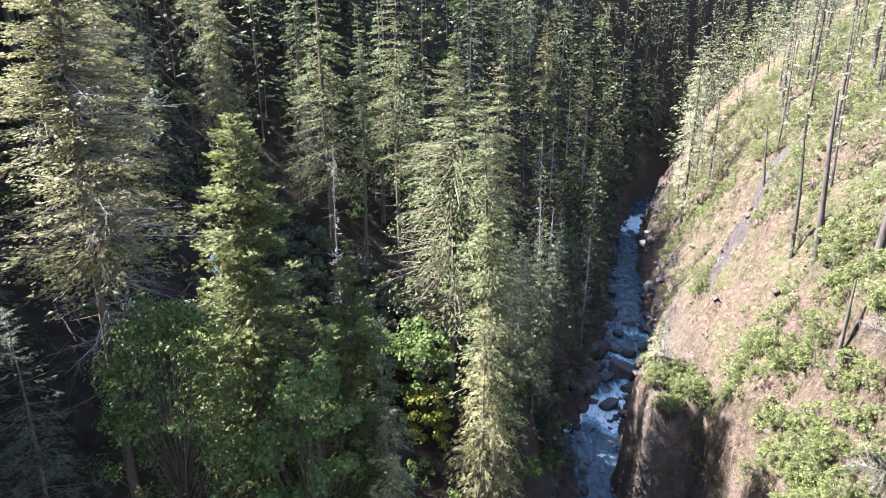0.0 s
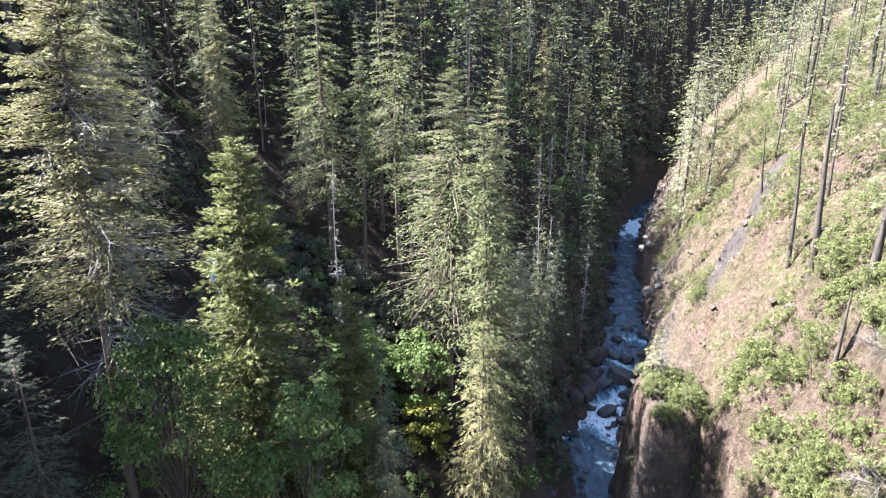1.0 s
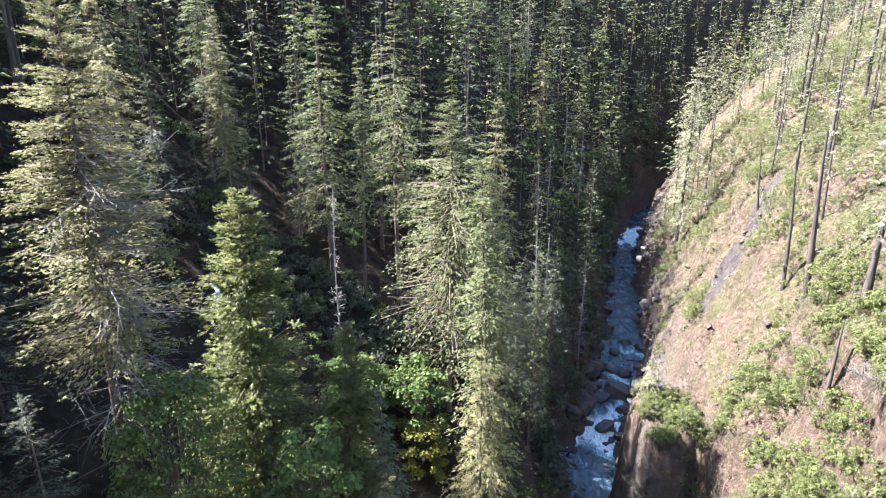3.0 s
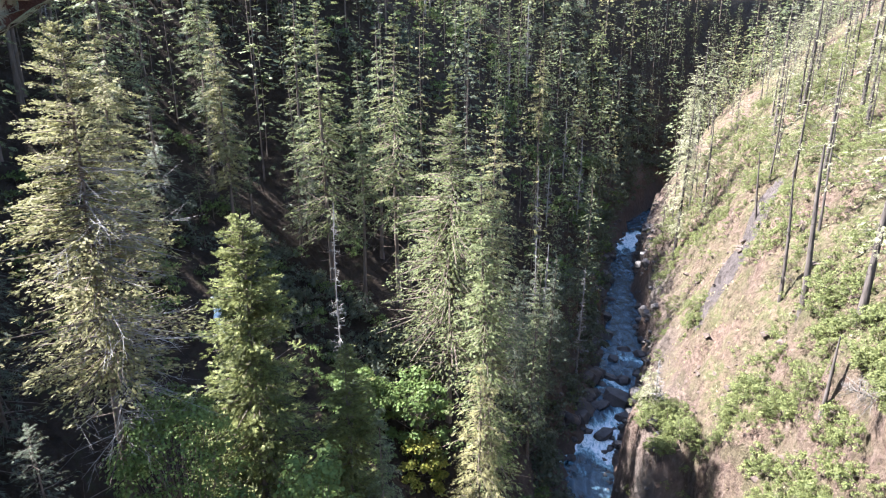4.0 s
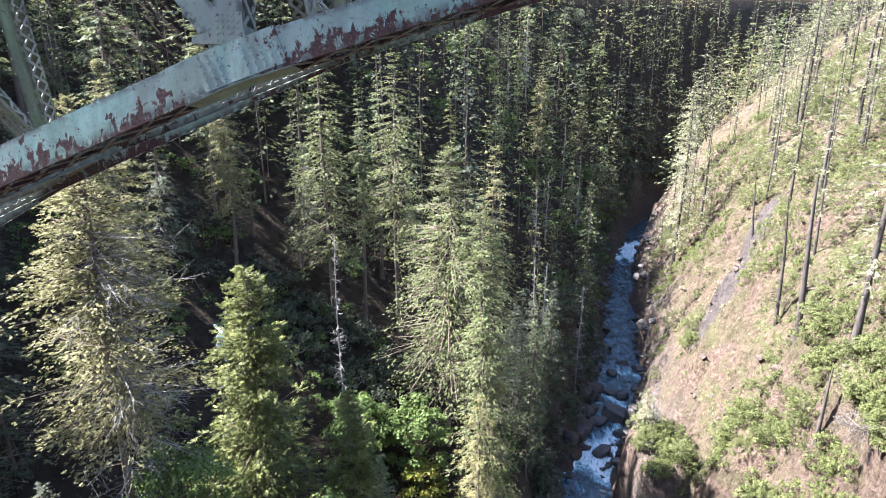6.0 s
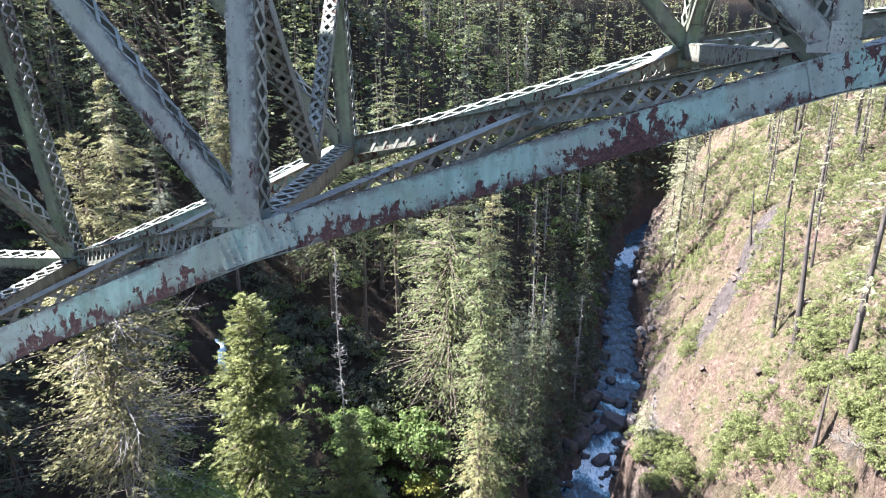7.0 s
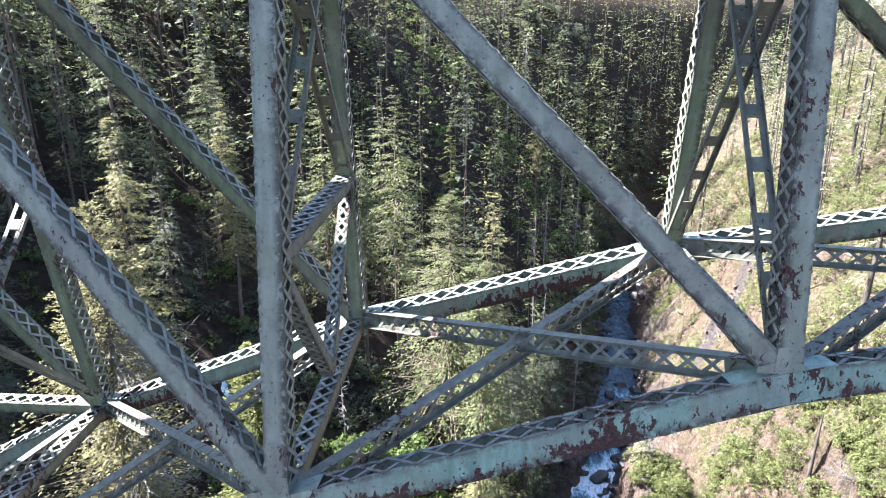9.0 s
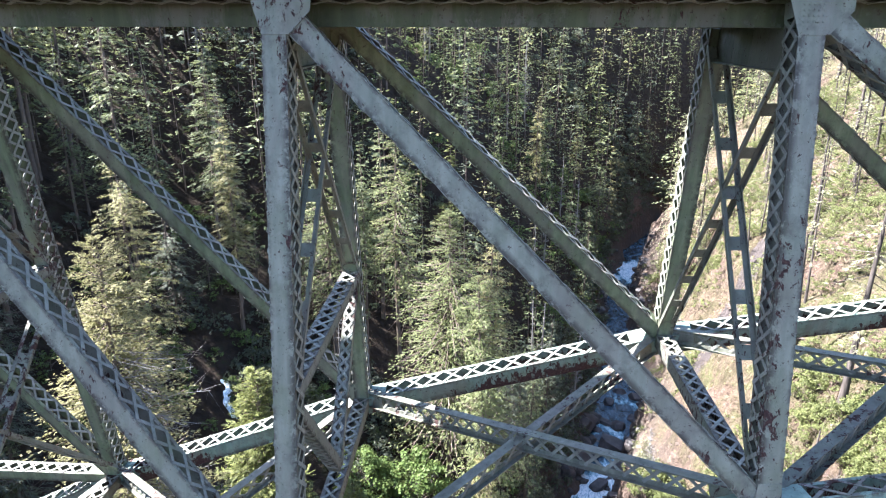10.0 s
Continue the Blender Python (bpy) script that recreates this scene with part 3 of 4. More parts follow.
a, b = ORIGIN + ALONG * PANEL * (FIRST - 1), ORIGIN + ALONG * PANEL * (LAST + 1)
put("deck", Boxes().bar(a + UP * 24.1, b + UP * 24.1, ACROSS, UP, 5.6, 0.28).mesh("deck"), MOSSY_SHADE, bridge, "narrow bridge deck on stringers")
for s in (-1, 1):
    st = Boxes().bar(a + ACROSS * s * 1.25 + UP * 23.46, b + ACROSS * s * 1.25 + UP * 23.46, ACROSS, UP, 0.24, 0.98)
    put("stringer", st.mesh("stringer"), MOSSY_SHADE, bridge, "dark stringer under the deck")
for k, name in ((FIRST, "footing"), (LAST, "footing")):
    ft = Boxes()
    c = ORIGIN + ALONG * PANEL * k
    g = min(ground_z(c[0] + dx, c[1] + dy) for dx in (-3, 3) for dy in (-5, 5))
    ft.bar(c + UP * (g - 1), c + UP * (arch_z(k) + 0.6), ALONG, ACROSS, 3.0, 15.5)
    tagged(put(name, ft.mesh(name), CONCRETE), "concrete footing of the steel arch", "footing", "bridge footings", kind="structure")


# ---- trees ----
def stem(height, r0, lean=0.0, sides=7, rings=10, seed=0, top=0.04):
    """A tapered, slightly crooked trunk."""
    rnd = random.Random(seed)
    px, py = rnd.uniform(0, 6), rnd.uniform(0, 6)
    co, f = [], []
    for i in range(rings + 1):
        t = i / rings
        r = r0 * ((1 - t) ** 0.8 * (1 - top) + top) * (1 + 0.5 * math.exp(-t * 22))
        cx, cy = lean * t * height + 0.006 * height * math.sin(px + 4 * t), 0.006 * height * math.sin(py + 5 * t)
        for j in range(sides):
            a = 2 * math.pi * j / sides
            co.append((cx + r * math.cos(a), cy + r * math.sin(a), t * height - (1.5 if i == 0 else 0)))
    for i in range(rings):
        for j in range(sides):
            q = (j + 1) % sides
            f.append((i * sides + j, i * sides + q, (i + 1) * sides + q, (i + 1) * sides + j))
    return np.array(co), np.array(f)


def sticks(starts, ends, r, taper=0.35):
    """Thin three-sided limbs."""
    starts, ends = np.asarray(starts), np.asarray(ends)
    n = len(starts)
    ax = ends - starts
    ax /= np.linalg.norm(ax, axis=1)[:, None] + 1e-9
    s = np.cross(ax, np.array([0.13, 0.31, 0.94]))
    s /= np.linalg.norm(s, axis=1)[:, None] + 1e-9
    u = np.cross(ax, s)
    co = np.empty((n, 6, 3))
    for j in range(3):
        a = 2 * math.pi * j / 3
        o = (s * math.cos(a) + u * math.sin(a)) * np.reshape(r, (-1, 1))
        co[:, j], co[:, 3 + j] = starts + o, ends + o * taper
    f = np.array([(0, 1, 4, 3), (1, 2, 5, 4), (2, 0, 3, 5)])
    return co.reshape(-1, 3), (f[None] + 6 * np.arange(n)[:, None, None]).reshape(-1, 4)


def join(*pieces):
    co, f, n = [], [], 0
    for c, q in pieces:
        co.append(c)
        f.append(np.asarray(q) + n)
        n += len(c)
    return np.concatenate(co), np.concatenate(f)


def conifer(seed, height, radius, bare=0.2, branches=260, sprays=22, spray=0.7, width=0.3, droop=0.25, hang=0.2, point=0.8, ragged=0.35, limbs=True, lean=0.0, r0=None, dead=0, sides=7, flat=0.5, twigs=3, tier=1.2, spread=0.26, comb=6):
    """Trunk and crown of a conifer: boughs in loose tiers, each a flat drooping fan of pointed sprays, with gaps between the tiers."""
    g = np.random.default_rng(seed)
    n, sprays, width, spray = int(branches * 0.72), int(sprays * 1.9), width * 0.82, spray
    t = np.sort(g.random(n) ** 0.85)
    whorls = max(8, int(height * (1 - bare) / tier))
    t = (np.floor(t * whorls) + g.normal(0.5, 0.24, n)).clip(0, whorls - 0.02) / whorls
    h = height * (bare + (0.995 - bare) * t)
    az = g.random(n) * 2 * np.pi
    lobe = 1 + ragged * 0.6 * np.sin(az * 2 + g.uniform(0, 6) + h * 0.35) * np.sin(h * 0.55 + g.uniform(0, 6))
    prof = np.minimum((1 - t) ** point, 1) * (0.55 + 0.45 * np.minimum(t / 0.16, 1)) + 0.02
    length = radius * prof * lobe * (1 + ragged * g.normal(0, 0.55, n).clip(-1.1, 1.2)) + 0.25
    rise = np.where(t > 0.75, 0.5 * (t - 0.75) / 0.25, -droop * (0.75 - t)) + g.normal(0, 0.10, n)
    out = np.stack([np.cos(az), np.sin(az), rise], 1)
    out /= np.linalg.norm(out, axis=1)[:, None]
    base = np.stack([lean * h, 0 * h, h], 1)
    twig = max(3, round(sprays / comb))
    m = n * twig
    bi = np.repeat(np.arange(n), twig)
    s = g.random(m) ** 0.72 * 0.94 + 0.06
    L = length[bi]
    lat = np.cross(out, (0, 0, 1.0))
    lat /= np.linalg.norm(lat, axis=1)[:, None]
    lat = lat[bi]
    v = g.uniform(-1, 1, m)
    fan = spread * L * (0.22 + 0.78 * np.sin(np.pi * s ** 1.25))
    sag = np.stack([0 * s, 0 * s, -droop * 0.55 * L * s ** 2 - 0.22 * np.abs(v) * fan], 1)
    p = base[bi] + out[bi] * (L * s)[:, None] + lat * (v * fan)[:, None] + sag + g.normal(0, 0.03, (m, 3)) * np.minimum(L, 4)[:, None]
    phi = (v * 0.9 + g.normal(0, 0.25, m))[:, None]
    d = out[bi] * np.cos(phi) + lat * np.sin(phi) + g.normal(0, 0.16, (m, 3))
    d[:, 2] -= hang * g.uniform(0.3, 1.6, m)
    d /= np.linalg.norm(d, axis=1)[:, None]
    w = np.cross(d, np.array([0, 0, 1.0]) + out[bi] * 0.25 + g.normal(0, flat, (m, 3)))
    w /= np.linalg.norm(w, axis=1)[:, None] + 1e-9
    tl = spray * 1.35 * (0.45 + 0.9 * g.random(m)) * np.clip(L / (0.55 * radius), 0.5, 1.1) * (1.1 - 0.45 * s)
    # each twig is a comb of sprays to both sides in one plane
    p, d, w, tl = (np.repeat(q, comb, axis=0) for q in (p, d, w, tl))
    m *= comb
    u = (np.tile(np.arange(comb), m // comb) + g.random(m) * 0.7) / comb
    sg = np.where(np.tile(np.arange(comb), m // comb) % 2, 1.0, -1.0)[:, None]
    nrm = np.cross(w, d)
    sd = d * 0.78 + w * sg * 0.62 + g.normal(0, 0.10, (m, 3))
    sw = np.cross(sd, nrm)
    sl = (tl * (0.58 - 0.28 * u) * g.uniform(0.75, 1.25, m))[:, None]
    at = p + d * (tl * (u - 0.15))[:, None]
    co = np.empty((m, 3, 3))
    co[:, 0] = at + sw * sl * width
    co[:, 1] = at + sd * sl - nrm * sl * g.uniform(0.0, 0.25, m)[:, None]
    co[:, 2] = at - sw * sl * width
    crown = (co.reshape(-1, 3), np.arange(3 * m).reshape(-1, 3))
    wood = [stem(height, r0 or height * 0.0085, lean, sides, 10 if sides > 4 else 4, seed)]
    if limbs:
        e = base + out * (length * 0.8)[:, None]
        e[:, 2] -= droop * 0.35 * length
        wood.append(sticks(base, e, 0.012 + length * 0.010))
    if dead:
        hh = height * g.uniform(0.08, bare + 0.25, dead)
        aa = g.random(dead) * 2 * np.pi
        ll = g.uniform(0.3, 1.0, dead) * radius * 0.85
        b0 = np.stack([lean * hh, 0 * hh, hh], 1)
        b1 = b0 + np.stack([np.cos(aa) * ll, np.sin(aa) * ll, ll * g.uniform(-0.35, 0.3, dead)], 1)
        wood.append(sticks(b0, b1, 0.02 + 0.009 * ll, 0.3))
        k = twigs
        tt = g.uniform(0.35, 1.0, (dead, k, 1))
        q0 = (b0[:, None] * (1 - tt) + b1[:, None] * tt).reshape(-1, 3)
        q1 = q0 + g.normal(0, 0.5, q0.shape) * np.repeat(ll, k)[:, None] * 0.45
        wood.append(sticks(q0, q1, np.full(len(q0), 0.014), 0.3))
    return join(*wood), crown


def broadleaf(seed, height, radius, clumps=60, leaves=70, leaf=0.3, low=0.15, corners=4):
    """Trunk with forked limbs and a crown of leaf clumps set unevenly through its volume."""
    g = np.random.default_rng(seed)
    th = g.random(clumps) * 2 * np.pi
    v = g.random(clumps) ** 0.8
    zz = height * (low + (0.97 - low) * v)
    env = radius * np.sqrt(np.clip(1 - ((v - 0.42) / 0.62) ** 2, 0.05, 1))
    rr = env * g.random(clumps) ** 0.35
    c = np.stack([np.cos(th) * rr, np.sin(th) * rr, zz], 1)
    m = clumps * leaves
    ci = np.repeat(np.arange(clumps), leaves)
    size = radius * g.uniform(0.16, 0.34, clumps)[ci]
    o = g.normal(0, 1, (m, 3))
    o /= np.linalg.norm(o, axis=1)[:, None]
    o *= (g.random(m) ** 0.4)[:, None] * size[:, None]
    o[:, 2] = np.abs(o[:, 2]) * 0.6 - 0.15 * size
    p = c[ci] + o
    face = o / (np.linalg.norm(o, axis=1)[:, None] + 1e-9) * 0.8 + np.array([0, 0, 0.5]) + g.normal(0, 0.32, (m, 3))
    d = np.cross(face, g.normal(0, 1, (m, 3)))
    d /= np.linalg.norm(d, axis=1)[:, None] + 1e-9
    w = np.cross(d, face)
    w /= np.linalg.norm(w, axis=1)[:, None] + 1e-9
    nrm = np.cross(w, d)
    sl = (leaf * g.uniform(0.6, 1.5, m))[:, None]
    co = np.empty((m, 4, 3))
    co[:, 0] = p
    co[:, 1] = p + d * sl * 0.5 + w * sl * 0.42 + nrm * sl * 0.08
    co[:, 2] = p + d * sl
    co[:, 3] = p + d * sl * 0.5 - w * sl * 0.42 + nrm * sl * 0.08
    if corners == 3:
        co = np.stack([co[:, 1], co[:, 2], co[:, 3] * 0.75 + co[:, 0] * 0.25], 1)
    fork = np.stack([np.zeros(clumps), np.zeros(clumps), zz * 0.55], 1)
    wood = [stem(height * 0.8, height * 0.014 + 0.03, seed=seed, sides=5, rings=4), sticks(fork, c, 0.03 + 0.01 * rr)]
    if corners == 3:
        wood = [stem(height * 0.8, height * 0.014 + 0.03, seed=seed, sides=3, rings=2), sticks(fork[::3], c[::3], 0.03 + 0.01 * rr[::3])]
    return join(*wood), (co.reshape(-1, 3), np.arange(corners * m).reshape(-1, corners))


def tree(name, wood, crown, bark_mat, leaf_mat, label, category, group, m, top="crown"):
    """One tree: an Empty at its foot with a trunk and a crown."""
    t = thing(name, label, category, group)
    put("trunk", quads("trunk", *wood), bark_mat, t, smooth=True)
    got = put(top, quads(top, *crown), leaf_mat, t)
    if top == "dead_branching":
        tagged(got, kind="stuff")
    t.matrix_basis = m
    return t


def stand(x, y, turn=0.0, scale=1.0, z=None, tip=0.0):
    return pose(x, y, ground_z(x, y) - 0.3 if z is None else z, tip, 0, turn) @ Matrix.Scale(scale, 4)


def hero(name, x, y, top, build, bark_mat, leaf_mat, label, category="fir tree", group="trees of the gorge", foot=None):
    """A single tree at its own place whose tip reaches the height top."""
    z = (ground_z(x, y) if foot is None else foot) - 0.3
    wood, crown = build(top - z)
    return tree(name, wood, crown, bark_mat, leaf_mat, label, category, group, pose(x, y, z))


mossy = hero("fir_tree", -25.0, 45.0, 9.0, lambda h: conifer(11, h, 6.9, 0.545, 430, 290, 0.27, 0.24, 0.10, 0.08, 0.62, 0.40, dead=14, tier=1.2, spread=0.24, flat=0.55, twigs=6, comb=8), BARK, HOARY,
     "tall mossy fir with greyish-green sprays and bare lower limbs")
g = np.random.default_rng(77)
dh = g.uniform(27, 50, 120)
da = g.normal(-0.5, 0.65, 120)
dl = g.uniform(2.4, 8.2, 120) * np.interp(dh, [27, 38, 50], [0.7, 1.0, 0.7])
d0 = np.stack([0 * dh, 0 * dh, dh], 1)
d1 = d0 + np.stack([np.cos(da) * dl, np.sin(da) * dl, dl * g.uniform(-0.3, 0.2, 120)], 1)
tt = g.uniform(0.3, 1.0, (120, 14, 1))
t0 = (d0[:, None] * (1 - tt) + d1[:, None] * tt).reshape(-1, 3)
t1 = t0 + (g.normal(0, 0.28, t0.shape) + np.repeat((d1 - d0) / dl[:, None], 14, axis=0) * 0.3) * np.repeat(dl, 14)[:, None] * 0.5
tagged(put("deadwood", quads("deadwood", *join(sticks(d0, d1, 0.014 + 0.005 * dl, 0.3), sticks(t0, t1, np.full(len(t0), 0.013), 0.3))), BLEACHED, mossy, "bare grey dead limbs"), kind="stuff")
hero("cedar_tree", -17.0, 53.5, -6.4, lambda h: conifer(12, h, 6.8, 0.12, 640, 120, 0.54, 0.25, 0.16, 0.05, 0.50, 0.24, tier=0.4, flat=0.7, spread=0.24, comb=7), BARK, CEDAR,
     "slender red cedar with fresh yellow-green hanging sprays", "cedar tree")
hero("cedar_tree", -8.4, 53.0, -18.6, lambda h: conifer(13, h, 4.8, 0.08, 480, 110, 0.50, 0.25, 0.16, 0.05, 0.5, 0.30, tier=0.4, flat=0.7, spread=0.24, comb=7), BARK, CEDAR,
     "young red cedar with yellow-green tip", "cedar tree")
hero("fir_tree", -5.2, 50.5, -23.0, lambda h: conifer(14, h, 4.2, 0.1, 300, 90, 0.3, 0.3, 0.4, 0.4, 0.8, 0.4), BARK, FIR,
     "grey-green young fir beside a cedar")
hero("fir_tree", 1.5, 98.5, -3.5, lambda h: conifer(15, h, 13.2, 0.22, 620, 130, 0.40, 0.26, 0.30, 0.35, 0.60, 0.35, dead=30, tier=1.0, spread=0.2), BARK, SUNNY,
     "broad sunlit fir with a full crown")
hero("fir_tree", 8.6, 100.0, -3.4, lambda h: conifer(16, h, 6.0, 0.2, 300, 76, 0.55, 0.16, 0.35, 0.3, 0.7, 0.4, dead=20), BARK, HOARY,
     "dull green fir behind a broader one")
hero("fir_tree", 8.6, 82.5, -6.8, lambda h: conifer(17, h, 5.6, 0.06, 430, 115, 0.40, 0.28, 0.40, 0.35, 0.42, 0.55, lean=-0.06, tier=1.7, spread=0.3), BARK, SUNNY,
     "narrow ragged fir with pale drooping clumps of needles")

# the young and leafy trees at the foot of the slope; 25-28 and 58-60 unseen, added to shade it
# 29 and 30 are added to block sun on a bare strip.
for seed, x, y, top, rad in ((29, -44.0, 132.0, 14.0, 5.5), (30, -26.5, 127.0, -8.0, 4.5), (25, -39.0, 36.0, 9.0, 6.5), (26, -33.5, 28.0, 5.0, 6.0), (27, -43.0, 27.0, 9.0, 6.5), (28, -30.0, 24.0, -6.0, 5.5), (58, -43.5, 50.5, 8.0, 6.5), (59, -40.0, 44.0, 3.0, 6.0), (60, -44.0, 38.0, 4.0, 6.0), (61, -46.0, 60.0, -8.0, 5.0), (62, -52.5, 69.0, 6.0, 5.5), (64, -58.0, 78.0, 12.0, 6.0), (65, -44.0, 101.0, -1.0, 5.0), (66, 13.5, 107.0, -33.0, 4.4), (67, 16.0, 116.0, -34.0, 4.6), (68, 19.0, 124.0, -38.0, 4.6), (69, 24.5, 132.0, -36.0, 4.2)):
    # DIM carries the slope's shade in the needles.
    hero("fir_tree", x, y, top, lambda h: conifer(seed, h, rad, 0.06, 200, 34, 0.72, 0.15, 0.35, 0.22, 0.75, 0.4, dead=16), BARK, DIM, "dark green fir, needles darkened for the shaded slope")
hero("fir_tree", -43.0, 86.0, 9.8, lambda h: conifer(18, h, 7.6, 0.14, 330, 72, 0.68, 0.14, 0.36, 0.3, 0.8, 0.4, dead=40), BARK, HOARY,
     "tall yellowish fir on the dark slope")
# Darkened with DIM for the shade at the slope's foot.
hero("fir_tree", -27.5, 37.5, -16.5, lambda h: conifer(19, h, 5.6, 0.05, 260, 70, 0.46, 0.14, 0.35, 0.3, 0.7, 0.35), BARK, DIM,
     "grey-green young fir, darkened for shade, at the foot of the slope")
hero("fir_tree", 5.4, 78.0, -34.0, lambda h: conifer(20, h, 6.2, 0.03, 260, 70, 0.6, 0.16, 0.45, 0.5, 0.7, 0.4), BARK, HOARY,
     "pale drooping fir in front of a taller one")
hero("fir_tree", -4.2, 44.0, -27.5, lambda h: conifer(21, h, 4.0, 0.05, 180, 34, 0.6, 0.24, 0.4, 0.4, 0.7, 0.4), BARK, HOARY, "small pale fir among the maples")
hero("fir_tree", 38.9, 107.5, -50.5, lambda h: conifer(24, h, 2.6, 0.05, 110, 34, 0.42, 0.2, 0.3, 0.2, 0.7, 0.5), BARK, PALE, "small pale young fir on a ledge over the river")
hero("maple_tree", -21.5, 45.5, -18.5, lambda h: broadleaf(31, h, 6.0, 150, 110, 0.26, 0.12), BARK, MAPLE,
     "dark green leafy alder under a tall fir", "alder tree")
hero("maple_tree", -10.6, 45.0, -23.3, lambda h: broadleaf(32, h, 5.0, 90, 90, 0.34, 0.1), BARK, MAPLE, "bright green bigleaf maple", "maple tree")
hero("maple_tree", -3.6, 89.0, -41.5, lambda h: broadleaf(33, h, 5.2, 60, 80, 0.45, 0.1), BARK, MAPLE, "bright green bigleaf maple on the slope", "maple tree")
hero("maple_tree", -2.6, 84.5, -50.0, lambda h: broadleaf(34, h, 3.8, 40, 70, 0.42, 0.05), BARK, YELLOW, "yellowing maple on the slope", "maple tree", foot=-59.0)
hero("maple_tree", -13.0, 88.0, -41.0, lambda h: broadleaf(35, h, 5.5, 60, 70, 0.42, 0.05), BARK, MAPLE, "shaded green maple below the firs", "maple tree")


def snag(seed, height, r0, arms, reach, twigs=5, up=(-0.3, 0.2), thick=0.045):
    """A dead stem with broken limbs."""
    g = np.random.default_rng(seed)
    h = height * g.uniform(0.15, 0.98, arms)
    a = g.random(arms) * 2 * np.pi
    ln = reach * (1.05 - h / height) * g.uniform(0.3, 1.2, arms) + 0.15
    b0 = np.stack([0 * h, 0 * h, h], 1)
    b1 = b0 + np.stack([np.cos(a) * ln, np.sin(a) * ln, ln * g.uniform(*up, arms)], 1)
    t = g.uniform(0.3, 1.0, (arms, twigs, 1))
    q0 = (b0[:, None] * (1 - t) + b1[:, None] * t).reshape(-1, 3)
    q1 = q0 + g.normal(0, 0.3, q0.shape) * np.repeat(ln, twigs)[:, None]
    return stem(height, r0, seed=seed, rings=8, top=0.25), join(sticks(b0, b1, thick + 0.012 * ln, 0.35), sticks(q0, q1, np.full(len(q0), 0.78 * thick), 0.5))


def dead_tree(x, y, foot, top, r0, arms, reach, mat, label, seed, tip=0.0):
    z = (ground_z(x, y) if foot is None else foot) - 0.4
    return tree("dead_tree", *snag(seed, top - z, r0, arms, reach), mat, mat, label, "dead tree", "dead trees of the gorge", pose(x, y, z, 0, tip, 0), "dead_branching")


dead_tree(-15.9, 94.4, None, -16.0, 0.15, 70, 2.0, BLEACHED, "thin bleached snag among dark firs", 41)
dead_tree(24.5, 142.0, None, -38.0, 0.35, 50, 2.6, BLEACHED, "grey snag above the river", 42)
dead_tree(21.5, 139.0, None, -36.0, 0.30, 40, 2.2, BLEACHED, "grey snag above the river", 43)
dead_tree(40.8, 109.0, None, -50.0, 0.16, 70, 2.6, BLEACHED, "small bleached dead tree on a ledge over the river", 44)
dead_tree(61.8, 103.0, None, -9.0, 0.62, 14, 1.2, CHAR, "charred leaning trunk on the dry slope", 45, -2.0)
dead_tree(62.5, 111.0, None, -14.5, 0.38, 30, 2.5, CHAR, "thin dark dead trunk on the dry slope", 46, -4.0)
dead_tree(53.7, 80.1, None, -31.0, 0.34, 3, 0.5, CHAR, "broken charred stump on the dry slope", 47, 2.0)
dead_tree(80.0, 160.0, None, -20.0, 0.32, 14, 1.0, CHAR, "charred trunk above the rock face", 48, -6.0)
dead_tree(83.0, 140.0, None, 2.0, 0.45, 20, 1.6, CHAR, "tall charred trunk on the slope", 49)
for seed, bx, by, long, turn in ((50, 54.5, 70.5, 6.0, -66.0), (51, 52.0, 63.0, 7.0, -72.0)):
    z = ground_z(bx, by) - 0.2
    tree("dead_tree", *snag(seed, long, 0.09, 46, 3.4, 7, (0.1, 0.9), 0.022), DEADWOOD, DEADWOOD, "fallen bleached branches on the slope", "dead tree", "dead trees of the gorge", pose(bx, by, z, 0, turn, 0), "dead_branching")

MESHES = []
for j, (rad, bare, br, sp, pt) in enumerate([(5.4, 0.16, 150, 32, 0.8), (4.6, 0.22, 140, 32, 0.75), (6.2, 0.14, 160, 32, 0.85), (4.2, 0.26, 130, 32, 0.7), (5.2, 0.12, 150, 32, 0.9), (3.8, 0.30, 120, 32, 0.65)]):
    MESHES.append(conifer(100 + j, 46, rad, bare, int(br * 0.9), int(sp * 1.1), 0.74, 0.26, 0.35, 0.22, pt, 0.42, dead=14))

